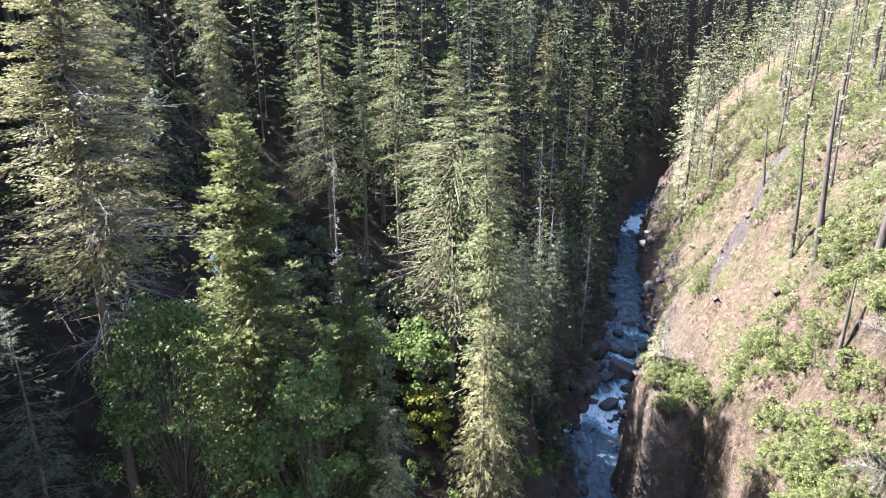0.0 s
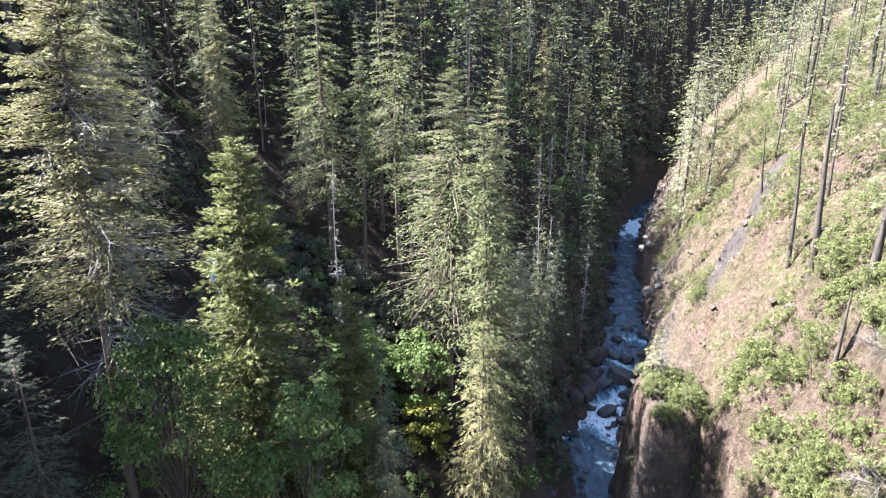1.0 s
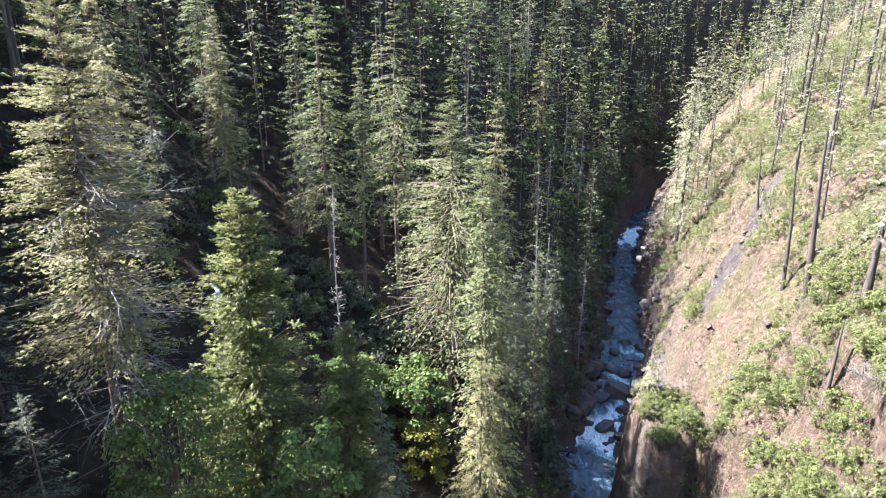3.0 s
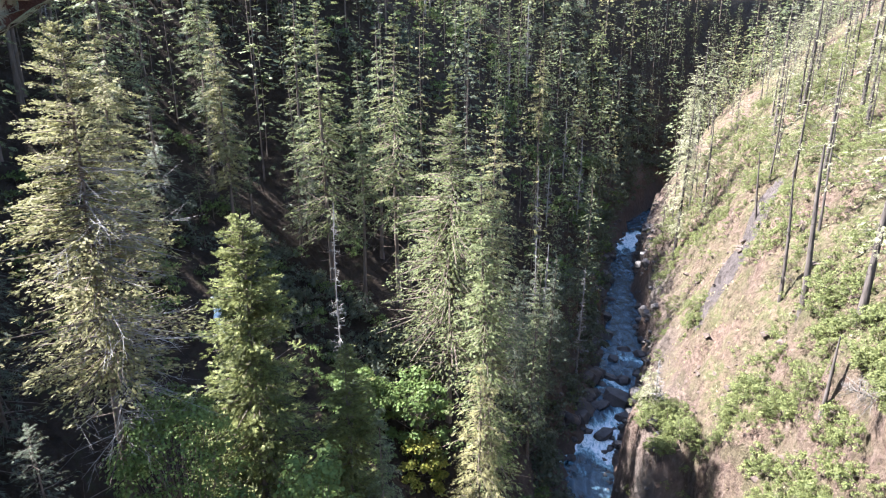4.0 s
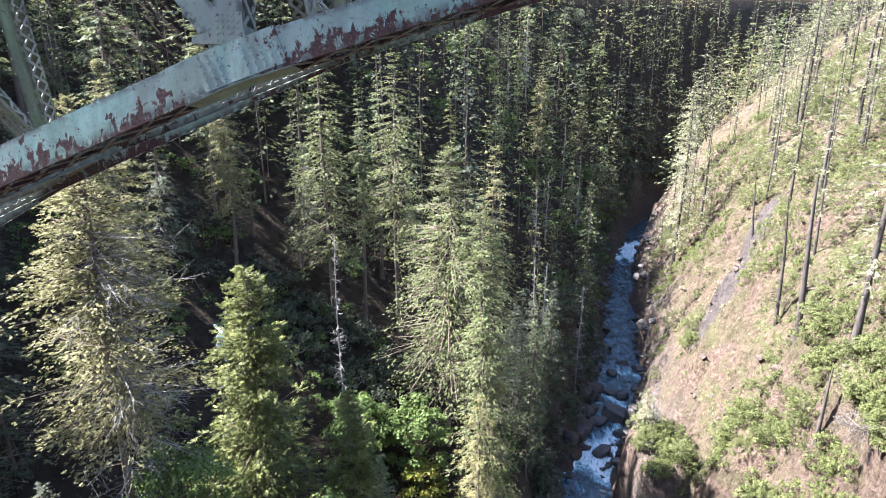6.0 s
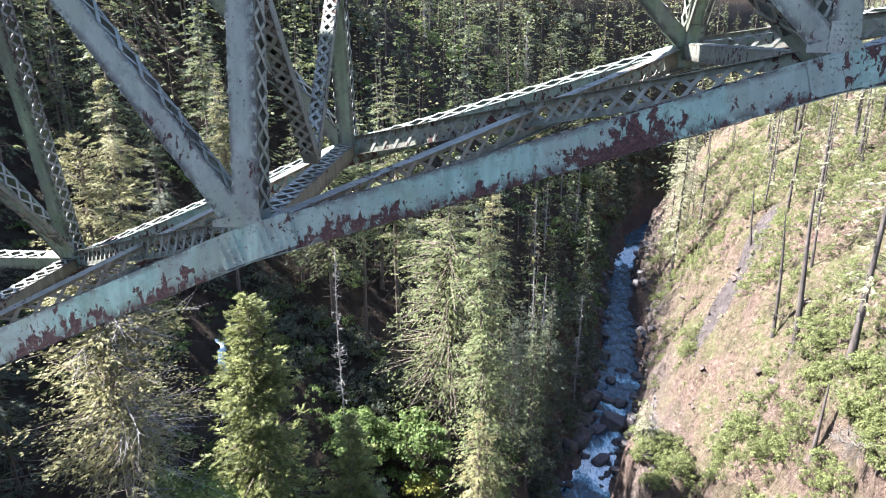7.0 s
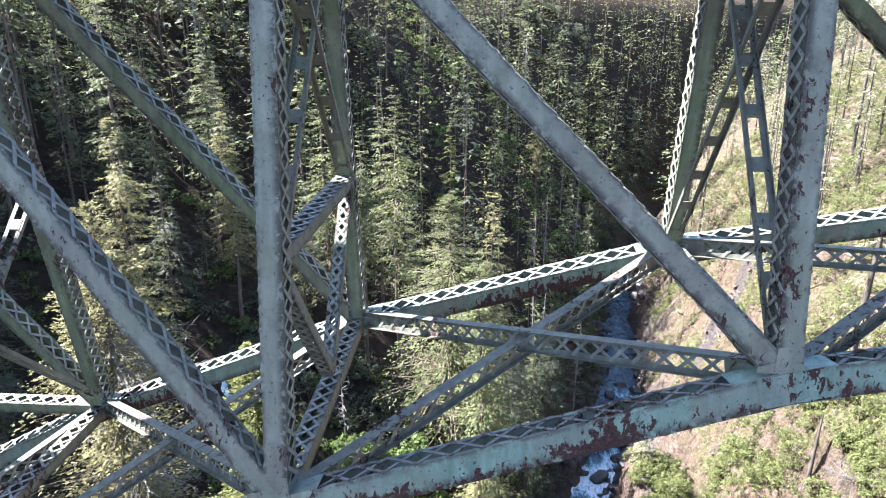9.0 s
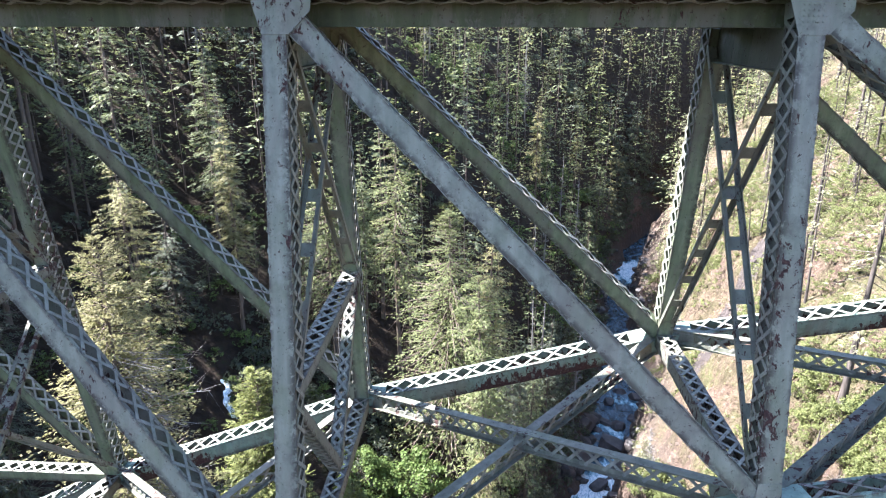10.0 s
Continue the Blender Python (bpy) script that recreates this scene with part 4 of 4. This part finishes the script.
rnd = random.Random(5)
protos = [tree("fir_tree", w, c, BARK, FIR, "dark green fir on the steep forested slope", "fir tree", "trees of the gorge", stand(px, py, 0, k)) for (w, c), (px, py, k) in
          zip(MESHES, ((-58, 118, 1.1), (-30, 142, 1.0), (-52, 106, 1.0), (14, 150, 0.8), (-66, 98, 1.0), (-70, 112, 1.15)))]
for seed, x, y, top, rad, bare, n, mat, label in (
        (50, -8.4, 123.0, 11.0, 8.8, 0.34, 300, SUNNY, "tall sunlit fir with layered limbs"), (51, -20.5, 115.0, 12.6, 8.2, 0.22, 320, SUNNY, "tall fir with sunlit yellow-green limbs"),
        (52, -35.5, 108.0, 9.5, 4.2, 0.30, 220, HOARY, "narrow pale fir on the dark slope"), (53, -43.5, 124.0, 19.0, 5.0, 0.35, 200, FIR, "tall fir high on the slope"),
        (54, 2.4, 162.0, -1.0, 3.8, 0.25, 130, CEDAR, "small pointed fir on the dark slope"), (55, 33.0, 224.0, 2.0, 5.2, 0.3, 150, HOARY, "pale fir above the bend of the river"),
        (56, -14.5, 118.0, 4.0, 4.4, 0.3, 180, FIR, "dull green fir beside a taller one"), (57, 60.0, 287.0, -17.0, 4.4, 0.2, 110, HOARY, "pale fir near the bend of the river")):
    hero("fir_tree", x, y, top, lambda h: conifer(seed, h, rad, bare, n, 92 if y < 130 else 40, 0.52 if y < 130 else 0.85, 0.22, 0.34, 0.2, 0.8, 0.35, dead=16), BARK, mat, label)
taken = [(-25, 45), (-17, 53.5), (1.5, 98.5), (8.6, 100), (8.6, 82.5), (-43, 86), (-13, 88), (-8.4, 123), (-20.5, 115), (-35.5, 108), (2.4, 162), (-30, 130), (-43.5, 124), (-14.5, 118),
         (33, 224), (60, 287), (-30, 115), (-17, 125), (-4, 116), (-52, 124), (27, 226), (54, 288)]


def in_view(x, y, z):
    far = y * 0.9478 - z * 0.3187
    return far > 5 and abs(x) < 0.70 * far + 5


def seen(x, y, top):
    """Whether the upper part of a tree rises over ground and canopy between it and the line of the bridge."""
    for ez in (0.0, 12.0, 23.0):
        for i in range(4, 24):
            t = i / 25
            px, py = x * t, y * t
            cover = 30 if px - river_x(py) < -18 and py > 100 else 0
            if ground_z(px, py) + cover > ez + (top - ez) * t:
                break
        else:
            return True
    return False


spots = []
for y in np.arange(92, 300, 7.4):
    for d in np.arange(-150, -13, 8.0):
        px, py = river_x(y) + d + rnd.uniform(-2.8, 2.8), y + rnd.uniform(-2.6, 2.6)
        if py < 106 or -0.47 * py < px < -0.33 * py and py < 112 or not in_view(px, py, ground_z(px, py)):
            continue
        if all((px - a) ** 2 + (py - b) ** 2 > 44 for a, b in taken) and seen(px, py, ground_z(px, py) + 35):
            spots.append((px, py))
for px, py in ((-46, 60), (-55, 70), (-60, 84)):
    spots.append((px, py))
spots.sort(key=lambda p: math.hypot(*p))
for px, py in spots[:34]:
    near = 0.6 if py < 80 or any(-24 < px - a < -3 and -4 < py - b < 13 for a, b in ((1.5, 98.5), (-8.4, 123), (-20.5, 115), (2.4, 162))) else 1.0
    near *= 0.7 if px - river_x(py) > -36 else 1.0
    copy_thing(rnd.choice(protos), stand(px, py, rnd.uniform(0, 360), near * (rnd.uniform(0.95, 1.2) if rnd.random() < 0.35 else rnd.uniform(0.5, 0.8))))

# the forest goes on beside the bridge: unseen firs, added to shade the slope
for _ in range(9):
    px, py = rnd.uniform(-92, -52), rnd.uniform(14, 58)
    if not in_view(px, py, ground_z(px, py)):
        copy_thing(rnd.choice(protos), stand(px, py, rnd.uniform(0, 360), rnd.uniform(0.95, 1.2)))

FAR = [conifer(200 + j, 44, rad, bare, 96, 9, 1.05, 0.46, 0.3, 0.12, 0.85, 0.42, limbs=False, sides=4, r0=0.17, tier=1.9, spread=0.32) for j, (rad, bare) in enumerate([(8.0, 0.04), (6.8, 0.10), (8.8, 0.03), (6.2, 0.12)])]
PLAIN = [conifer(210 + j, 44, 6.0, 0.1, 44, 6, 2.6, 0.6, 0.3, 0.12, 0.8, 0.3, limbs=False, sides=4) for j in range(2)]


def scattered(name, label, category, protos, places, mats):
    """What nobody could count, joined: one mesh of stems and one of leaves."""
    parts = ([], [])
    for px, py, s in places:
        w, c = rnd.choice(protos)
        a = rnd.uniform(0, 6.3)
        r = np.array([(math.cos(a), -math.sin(a), 0), (math.sin(a), math.cos(a), 0), (0, 0, 1)]) * s
        for got, (co, f) in zip(parts, (w, c)):
            got.append((co @ r.T + (px, py, ground_z(px, py) - 0.2), f))
    t = tagged(new(name), label, category, kind="stuff")
    for nm, p, mt in zip(("stems", "leaves"), parts, mats):
        tagged(put(nm, quads(nm, *join(*p)), mt, t), kind="stuff")


rest = [p for p in spots[34:] if p[1] < 170 or rnd.random() < 0.8]
for y in np.arange(300, 500, 10.5):
    for x in np.arange(-160, 440, 10.5):
        px, py = x + rnd.uniform(-4, 4), y + rnd.uniform(-4, 4)
        if abs(px - river_x(py)) > 14 and in_view(px, py, -20) and ground_z(px, py) < 38 and (-95 < px - river_x(py) < -14 or seen(px, py, ground_z(px, py) + 35)):
            rest.append((px, py))
grown = [(a, b, (0.7 if -36 < a - river_x(b) < 0 and b < 260 else 1.0) * (rnd.uniform(0.9, 1.2) if rnd.random() < 0.35 else rnd.uniform(0.42, 0.75)), rnd.random()) for a, b in rest]
for label, mat, lo, hi in (("distant dark conifer forest on the valley sides", FIR, 0.0, 0.5), ("distant sunlit green conifers on the valley sides", SUNNY, 0.5, 0.75),
                           ("distant dull olive conifers on the valley sides", HOARY, 0.75, 0.87), ("distant grey-green conifers on the valley sides", DIM, 0.87, 1.01)):
    scattered("far_woods", label, "woods", FAR, [(a, b, k) for a, b, k, q in grown if lo <= q < hi], (BARK, mat))
grey = dead_tree(26.0, 172.0, None, ground_z(26.0, 172.0) + 27, 0.26, 90, 2.4, BLEACHED, "thin bleached snag among dark firs", 52)
far_spots = [p for p in rest if 118 < p[1] < 290]
for px, py in rnd.sample(far_spots, 16):
    copy_thing(grey, stand(px + 3, py - 3, rnd.uniform(0, 360), rnd.uniform(0.75, 1.35)))

# Woods past the left edge of view, added to keep sun off the slope.
side = []
for y in np.arange(10, 210, 8.5):
    for back in np.arange(3, 60, 8.5):
        px, py = -(0.70 * (y * 0.95 + 8) + 5 + back) + rnd.uniform(-3, 3), y + rnd.uniform(-3, 3)
        if px - river_x(py) < -30:
            side.append((px, py, rnd.uniform(0.8, 1.15)))
scattered("side_woods", "unseen conifer forest beside the gorge, added to shade it", "woods", PLAIN, side, (BARK, FIR))

# ---- the sunny side: thin pale firs, charred trunks, shrubs, dry grass ----
thin = [tree("fir_tree", *conifer(300 + j, 34, rad, bare, 92, 15, 0.62, 0.22, 0.4, 0.15, 0.6, 0.6, r0=0.46 if j == 0 else 0.24, dead=22), CHAR, PALE,
             "thin half-dead fir with a dark trunk and pale needles", "fir tree", "thin firs of the dry slope", stand(px, py, 0, k))
        for j, (rad, bare, px, py, k) in enumerate([(4.2, 0.25, 61.0, 86.5, 1.25), (3.6, 0.22, 71, 118, 1.0), (4.8, 0.10, 88, 172, 1.1), (3.6, 0.16, 98, 190, 1.0)])]
hero("fir_tree", 77.5, 205.0, 1.0, lambda h: conifer(22, h, 5.2, 0.12, 300, 36, 0.9, 0.14, 0.4, 0.35, 0.6, 0.45, dead=30), CHAR, PALE, "tall sunlit fir at the bend of the river")
hero("fir_tree", 92.0, 240.0, -4.0, lambda h: conifer(23, h, 5.0, 0.12, 240, 30, 1.0, 0.14, 0.4, 0.35, 0.65, 0.45, dead=20), CHAR, PALE, "sunlit fir at the bend of the river")
count = 0
for y in np.arange(92, 330, 7.5):
    for d in np.arange(15, 150, 7.5):
        px, py = river_x(y) + d + rnd.uniform(-3, 3), y + rnd.uniform(-3, 3)
        lower = 44 if py < 150 else (34 if py < 185 else 14)
        if d < lower + rnd.uniform(-3, 5) or not in_view(px, py, ground_z(px, py)) or rnd.random() < 0.62 or bare_strip(px, py) or bare_strip(px + 5, py):
            continue
        count += 1
        if count < 130:
            copy_thing(rnd.choice(thin), stand(px, py, rnd.uniform(0, 360), rnd.uniform(0.45, 1.3)))

BUSH = [broadleaf(400 + j, h, r, 20, 44, 0.20, 0.02, corners=3) for j, (h, r) in enumerate([(1.8, 1.5), (2.3, 1.7), (1.4, 1.3), (3.0, 2.0)])]
bushes = [tree("shrub", w, c, BARK, SHRUB, "light green shrub on the dry slope", "shrub", "shrubs of the dry slope", stand(px, py, 0, 1.0))
          for (w, c), (px, py) in zip(BUSH, ((55, 96), (59, 90), (51, 100), (41, 112)))]


def green_line(y):
    """How far from the river the dense green cover of the dry side begins."""
    return float(np.interp(y, [60, 110, 140, 175, 205], [33, 31, 28, 20, 13]))


places = []
for _ in range(5600):
    y = rnd.uniform(40, 250)
    d = rnd.uniform(9, 95)
    px, py = river_x(y) + d, y
    n = noise.fractal((px * 0.07, py * 0.07, 21.0), 1.0, 2.0, 3)
    want = 0.16 + 0.6 * n + (0.85 if d > green_line(y) else 0) + (0.45 if d < 13 else 0) + (0.4 if y > 165 else 0) + (0.4 if y < 106 and d < 40 else 0)
    if bare_strip(px, py):
        continue
    if in_view(px, py, ground_z(px, py)) and rnd.random() < want:
        places.append((px, py, rnd.uniform(0.35, 1.15)))
places.sort(key=lambda p: p[1] + 0.6 * p[0])
CLUMPS = ((42, 106, 4.5, 34), (42, 100, 3.5, 16), (38, 96.5, 2.2, 8), (44, 95, 2.2, 7), (36.5, 103, 1.8, 6), (50, 95, 4.0, 12), (51.9, 89, 3.0, 9), (48, 97, 2.5, 7), (53.2, 77.5, 2.6, 9), (54.5, 73, 3.5, 12), (47.5, 72, 3.0, 9), (49.7, 70, 3.5, 12),
          (49, 81, 2.2, 7), (56.5, 78, 3.0, 10), (44.5, 65.5, 3.0, 9), (48, 62, 4.0, 12), (54, 66, 4.0, 12), (58, 137.5, 2.2, 8), (60.5, 143, 2.0, 6), (46, 76, 3.0, 9), (51, 74.5, 3.0, 10),
          (46.5, 69, 3.0, 9), (57, 71.5, 3.0, 10), (52.5, 84.5, 2.6, 8), (56.5, 87, 3.0, 9), (60, 82, 3.0, 9), (60, 92, 3.0, 8))
for cx, cy, spread, many in CLUMPS:
    for _ in range(round(many * 1.15)):
        places.insert(0, (rnd.gauss(cx, spread * 0.5), rnd.gauss(cy, spread * 0.6), rnd.uniform(0.6, 1.55)))
for px, py, k in places[:290]:
    copy_thing(rnd.choice(bushes), stand(px, py, rnd.uniform(0, 360), k))
scattered("undergrowth", "light green shrubs among dry grass on the slope", "undergrowth", BUSH, places[290:470], (BARK, SHRUB))
LOW = [broadleaf(420 + j, 2.0, 1.8, 11, 26, 0.32, 0.03, corners=3) for j in range(3)]
HIGH = [broadleaf(430 + j, 3.0 + 0.8 * j, 2.7, 13, 36, 0.33, 0.03, corners=3) for j in range(3)]
scattered("undergrowth", "light green undergrowth on the sunny slope", "undergrowth", LOW, [(a, b, k) for a, b, k in places[470:] if a - river_x(b) < green_line(b) and rnd.random() < 0.6], (BARK, SHRUB))
scattered("undergrowth", "dense light green bushes high on the sunny slope", "undergrowth", HIGH, [(a, b, 0.35 + 0.6 * k) for a, b, k in places[470:] if a - river_x(b) >= green_line(b) and rnd.random() < 0.46], (BARK, SHRUB))

# ---- shaded understorey on the forest side ----
under = []
for _ in range(900):
    y = rnd.uniform(45, 300)
    d = -(9 + 86 * rnd.random() ** 1.5)
    px, py = river_x(y) + d, y
    if in_view(px, py, ground_z(px, py)) and noise.fractal((px * 0.06, py * 0.06, 2.0), 1.0, 2.0, 3) > -0.25:
        if px > -28 or py > 70:
            under.append((px, py, rnd.uniform(0.7, 1.7) * (1 if py < 170 else 1.6)))
while len(under) < 1000:
    px, py = rnd.uniform(-62, -2), rnd.uniform(44, 104)
    if (px > -28 or py > 70) and in_view(px, py, ground_z(px, py)):
        under.append((px, py, rnd.uniform(0.5, 1.3)))
rnd.shuffle(under)
far_low = [(rnd.uniform(-34, 2), rnd.uniform(88, 118), rnd.uniform(1.0, 2.2)) for _ in range(70)]
while len(far_low) < 520:
    y = rnd.uniform(105, 390)
    px, py = river_x(y) - (9 + 130 * rnd.random() ** 1.4), y
    if in_view(px, py, ground_z(px, py)) and seen(px, py, ground_z(px, py) + 14):
        far_low.append((px, py, rnd.uniform(1.6, 3.2)))
# DIM paints the shade of the hollows into this brush.
scattered("understorey", "young trees and brush on the forested slope, darkened for shade", "undergrowth", LOW, far_low, (BARK, DIM))
scattered("understorey", "shaded green maples and ferns under the firs", "undergrowth", LOW, under[:480], (BARK, MAPLE))


# ---- river boulders ----
def rock(seed, squash=0.7, points=34):
    """An angular, worn boulder: the hull of uneven corners, its edges knocked off."""
    g = np.random.default_rng(700 + seed)
    bm = bmesh.new()
    v = g.normal(0, 1, (points, 3))
    v /= np.linalg.norm(v, axis=1)[:, None]
    v *= g.uniform(0.78, 1.12, (points, 1)) * [1.15, 0.9, squash]
    for p in v:
        bm.verts.new(p)
    got = bmesh.ops.convex_hull(bm, input=bm.verts[:])
    bmesh.ops.delete(bm, geom=[x for x in got["geom_interior"] if isinstance(x, bmesh.types.BMVert)], context="VERTS")
    if points > 20:
        bmesh.ops.bevel(bm, geom=bm.edges[:], offset=0.06, segments=1, affect="EDGES", clamp_overlap=True)
    bmesh.ops.triangulate(bm, faces=bm.faces[:])
    me = bpy.data.meshes.new("boulder")
    bm.to_mesh(me)
    bm.free()
    return me


ROCKS = [rock(k, 0.62 + 0.06 * k, 24 + 4 * k) for k in range(6)]
BANKSIDE = [(river_x(y) - d, y, r) for y, d, r in ((136, 7.2, 2.2), (142, 6.2, 3.0), (147, 8.0, 2.4), (153, 6.4, 2.8), (159, 7.6, 2.5), (166, 6.0, 2.6), (172, 7.0, 2.2), (150, 4.2, 1.8), (161, 3.8, 1.6))]
for _ in range(80):
    y = rnd.uniform(126, 275)
    BANKSIDE.append((river_x(y) + rnd.choice((-1, -1, 1)) * rnd.uniform(4.5, 9.5), y, rnd.uniform(0.8, 2.3)))
for x, y, r in ((39.4, 137.0, 2.4), (46.6, 151.8, 3.8), (51.0, 162.1, 2.6), (51.2, 175.0, 2.4), (56.0, 180.5, 2.1), (52.3, 189.7, 2.7), (41.8, 161.0, 3.6), (42.1, 150.1, 2.1),
                (60.5, 177.6, 2.4), (35.4, 143.5, 2.9), (47.8, 164.4, 2.1), (46.4, 177.7, 2.2), (45.2, 144.7, 1.2), (34.3, 151.1, 2.7), (38.5, 152.1, 2.1), (33.3, 138.9, 1.7),
                (64.6, 197.1, 1.7), (72.7, 262.5, 1.9), *BANKSIDE):
    b = put("boulder", ROCKS[rnd.randrange(6)], BOULDER)
    tagged(b, "dark wet river boulder in the rapids", "boulder", "river boulders")
    b.matrix_basis = pose(x, y, max(WATER_Z, ground_z(x, y)) + 0.25 * r, 0, 0, rnd.uniform(0, 360)) @ pose(0, 0, 0, rnd.uniform(-14, 14), rnd.uniform(-14, 14), 0) @ Matrix.Scale(r, 4)
pebble = rock(9, 0.65, 14)
pv = np.array([v.co[:] for v in pebble.vertices])
pf = np.array([(*p.vertices, p.vertices[2]) for p in pebble.polygons])
got = []
for _ in range(700):
    y = rnd.uniform(95, 300)
    d = rnd.choice((-1, 1)) * rnd.uniform(2.5, 10.5)
    x, r = river_x(y) + d, rnd.uniform(0.25, 1.3)
    a = rnd.uniform(0, 6.3)
    m = np.array([(math.cos(a), -math.sin(a), 0), (math.sin(a), math.cos(a), 0), (0, 0, 1)]) * r
    got.append((pv @ m.T + (x, y, max(WATER_Z, ground_z(x, y)) + 0.1 * r), pf[:, :3]))
co, tri, n = [], [], 0
for c, f in got:
    co.append(c)
    tri.append(f + n)
    n += len(c)
me = bpy.data.meshes.new("cobbles")
me.from_pydata(np.concatenate(co).tolist(), [], np.concatenate(tri).tolist())
tagged(put("cobbles", me, BOULDER), "dark cobbles and stones along the river", "stones", kind="stuff")
co, tri, n = [], [], 0
while len(co) < 520:
    y = rnd.uniform(40, 200)
    x = river_x(y) + rnd.uniform(10, 48)
    if noise.fractal((x * 0.09, y * 0.09, 40.0), 1.0, 2.0, 3) < rnd.uniform(-0.2, 0.5):
        continue
    a, r = rnd.uniform(0, 6.3), 0.2 + 0.9 * rnd.random() ** 3
    m = np.array([(math.cos(a), -math.sin(a), 0), (math.sin(a), math.cos(a), 0), (0, 0, 1)]) * r
    co.append(pv @ m.T + (x, y, ground_z(x, y) - 0.1 * r))
    tri.append(pf[:, :3] + n)
    n += len(pv)
me = bpy.data.meshes.new("scree")
me.from_pydata(np.concatenate(co).tolist(), [], np.concatenate(tri).tolist())
tagged(put("scree", me, SCREE), "loose brown rocks on the dry slope", "stones", kind="stuff")

# ---- dry grass ----
g = np.random.default_rng(8)
tuft = []
for _ in range(4600):
    y = rnd.uniform(40, 190)
    d = rnd.uniform(11, 60)
    x = river_x(y) + d
    if in_view(x, y, ground_z(x, y)):
        tuft.append((x, y, ground_z(x, y)))
tuft = np.repeat(np.array(tuft), 3, axis=0)
k = len(tuft)
a = g.random(k) * 6.283
lean = np.stack([np.cos(a), np.sin(a), 0 * a], 1)
cross = np.stack([-np.sin(a), np.cos(a), 0 * a], 1)
size = g.uniform(0.15, 0.42, k)[:, None]
base = tuft + lean * g.random(k)[:, None] * 0.3 - (0, 0, 0.08)
tip = base + lean * size * 0.7 + np.array([0, 0, 1.0]) * size
co = np.stack([base - cross * size * 0.3, base + cross * size * 0.3, tip + cross * size * 0.12, tip - cross * size * 0.15], 1).reshape(-1, 3)
tagged(put("dry_grass", quads("dry_grass", co, np.arange(4 * k).reshape(-1, 4)), DRYGRASS), "tufts of dry yellow grass on the slope", "grass", kind="stuff")
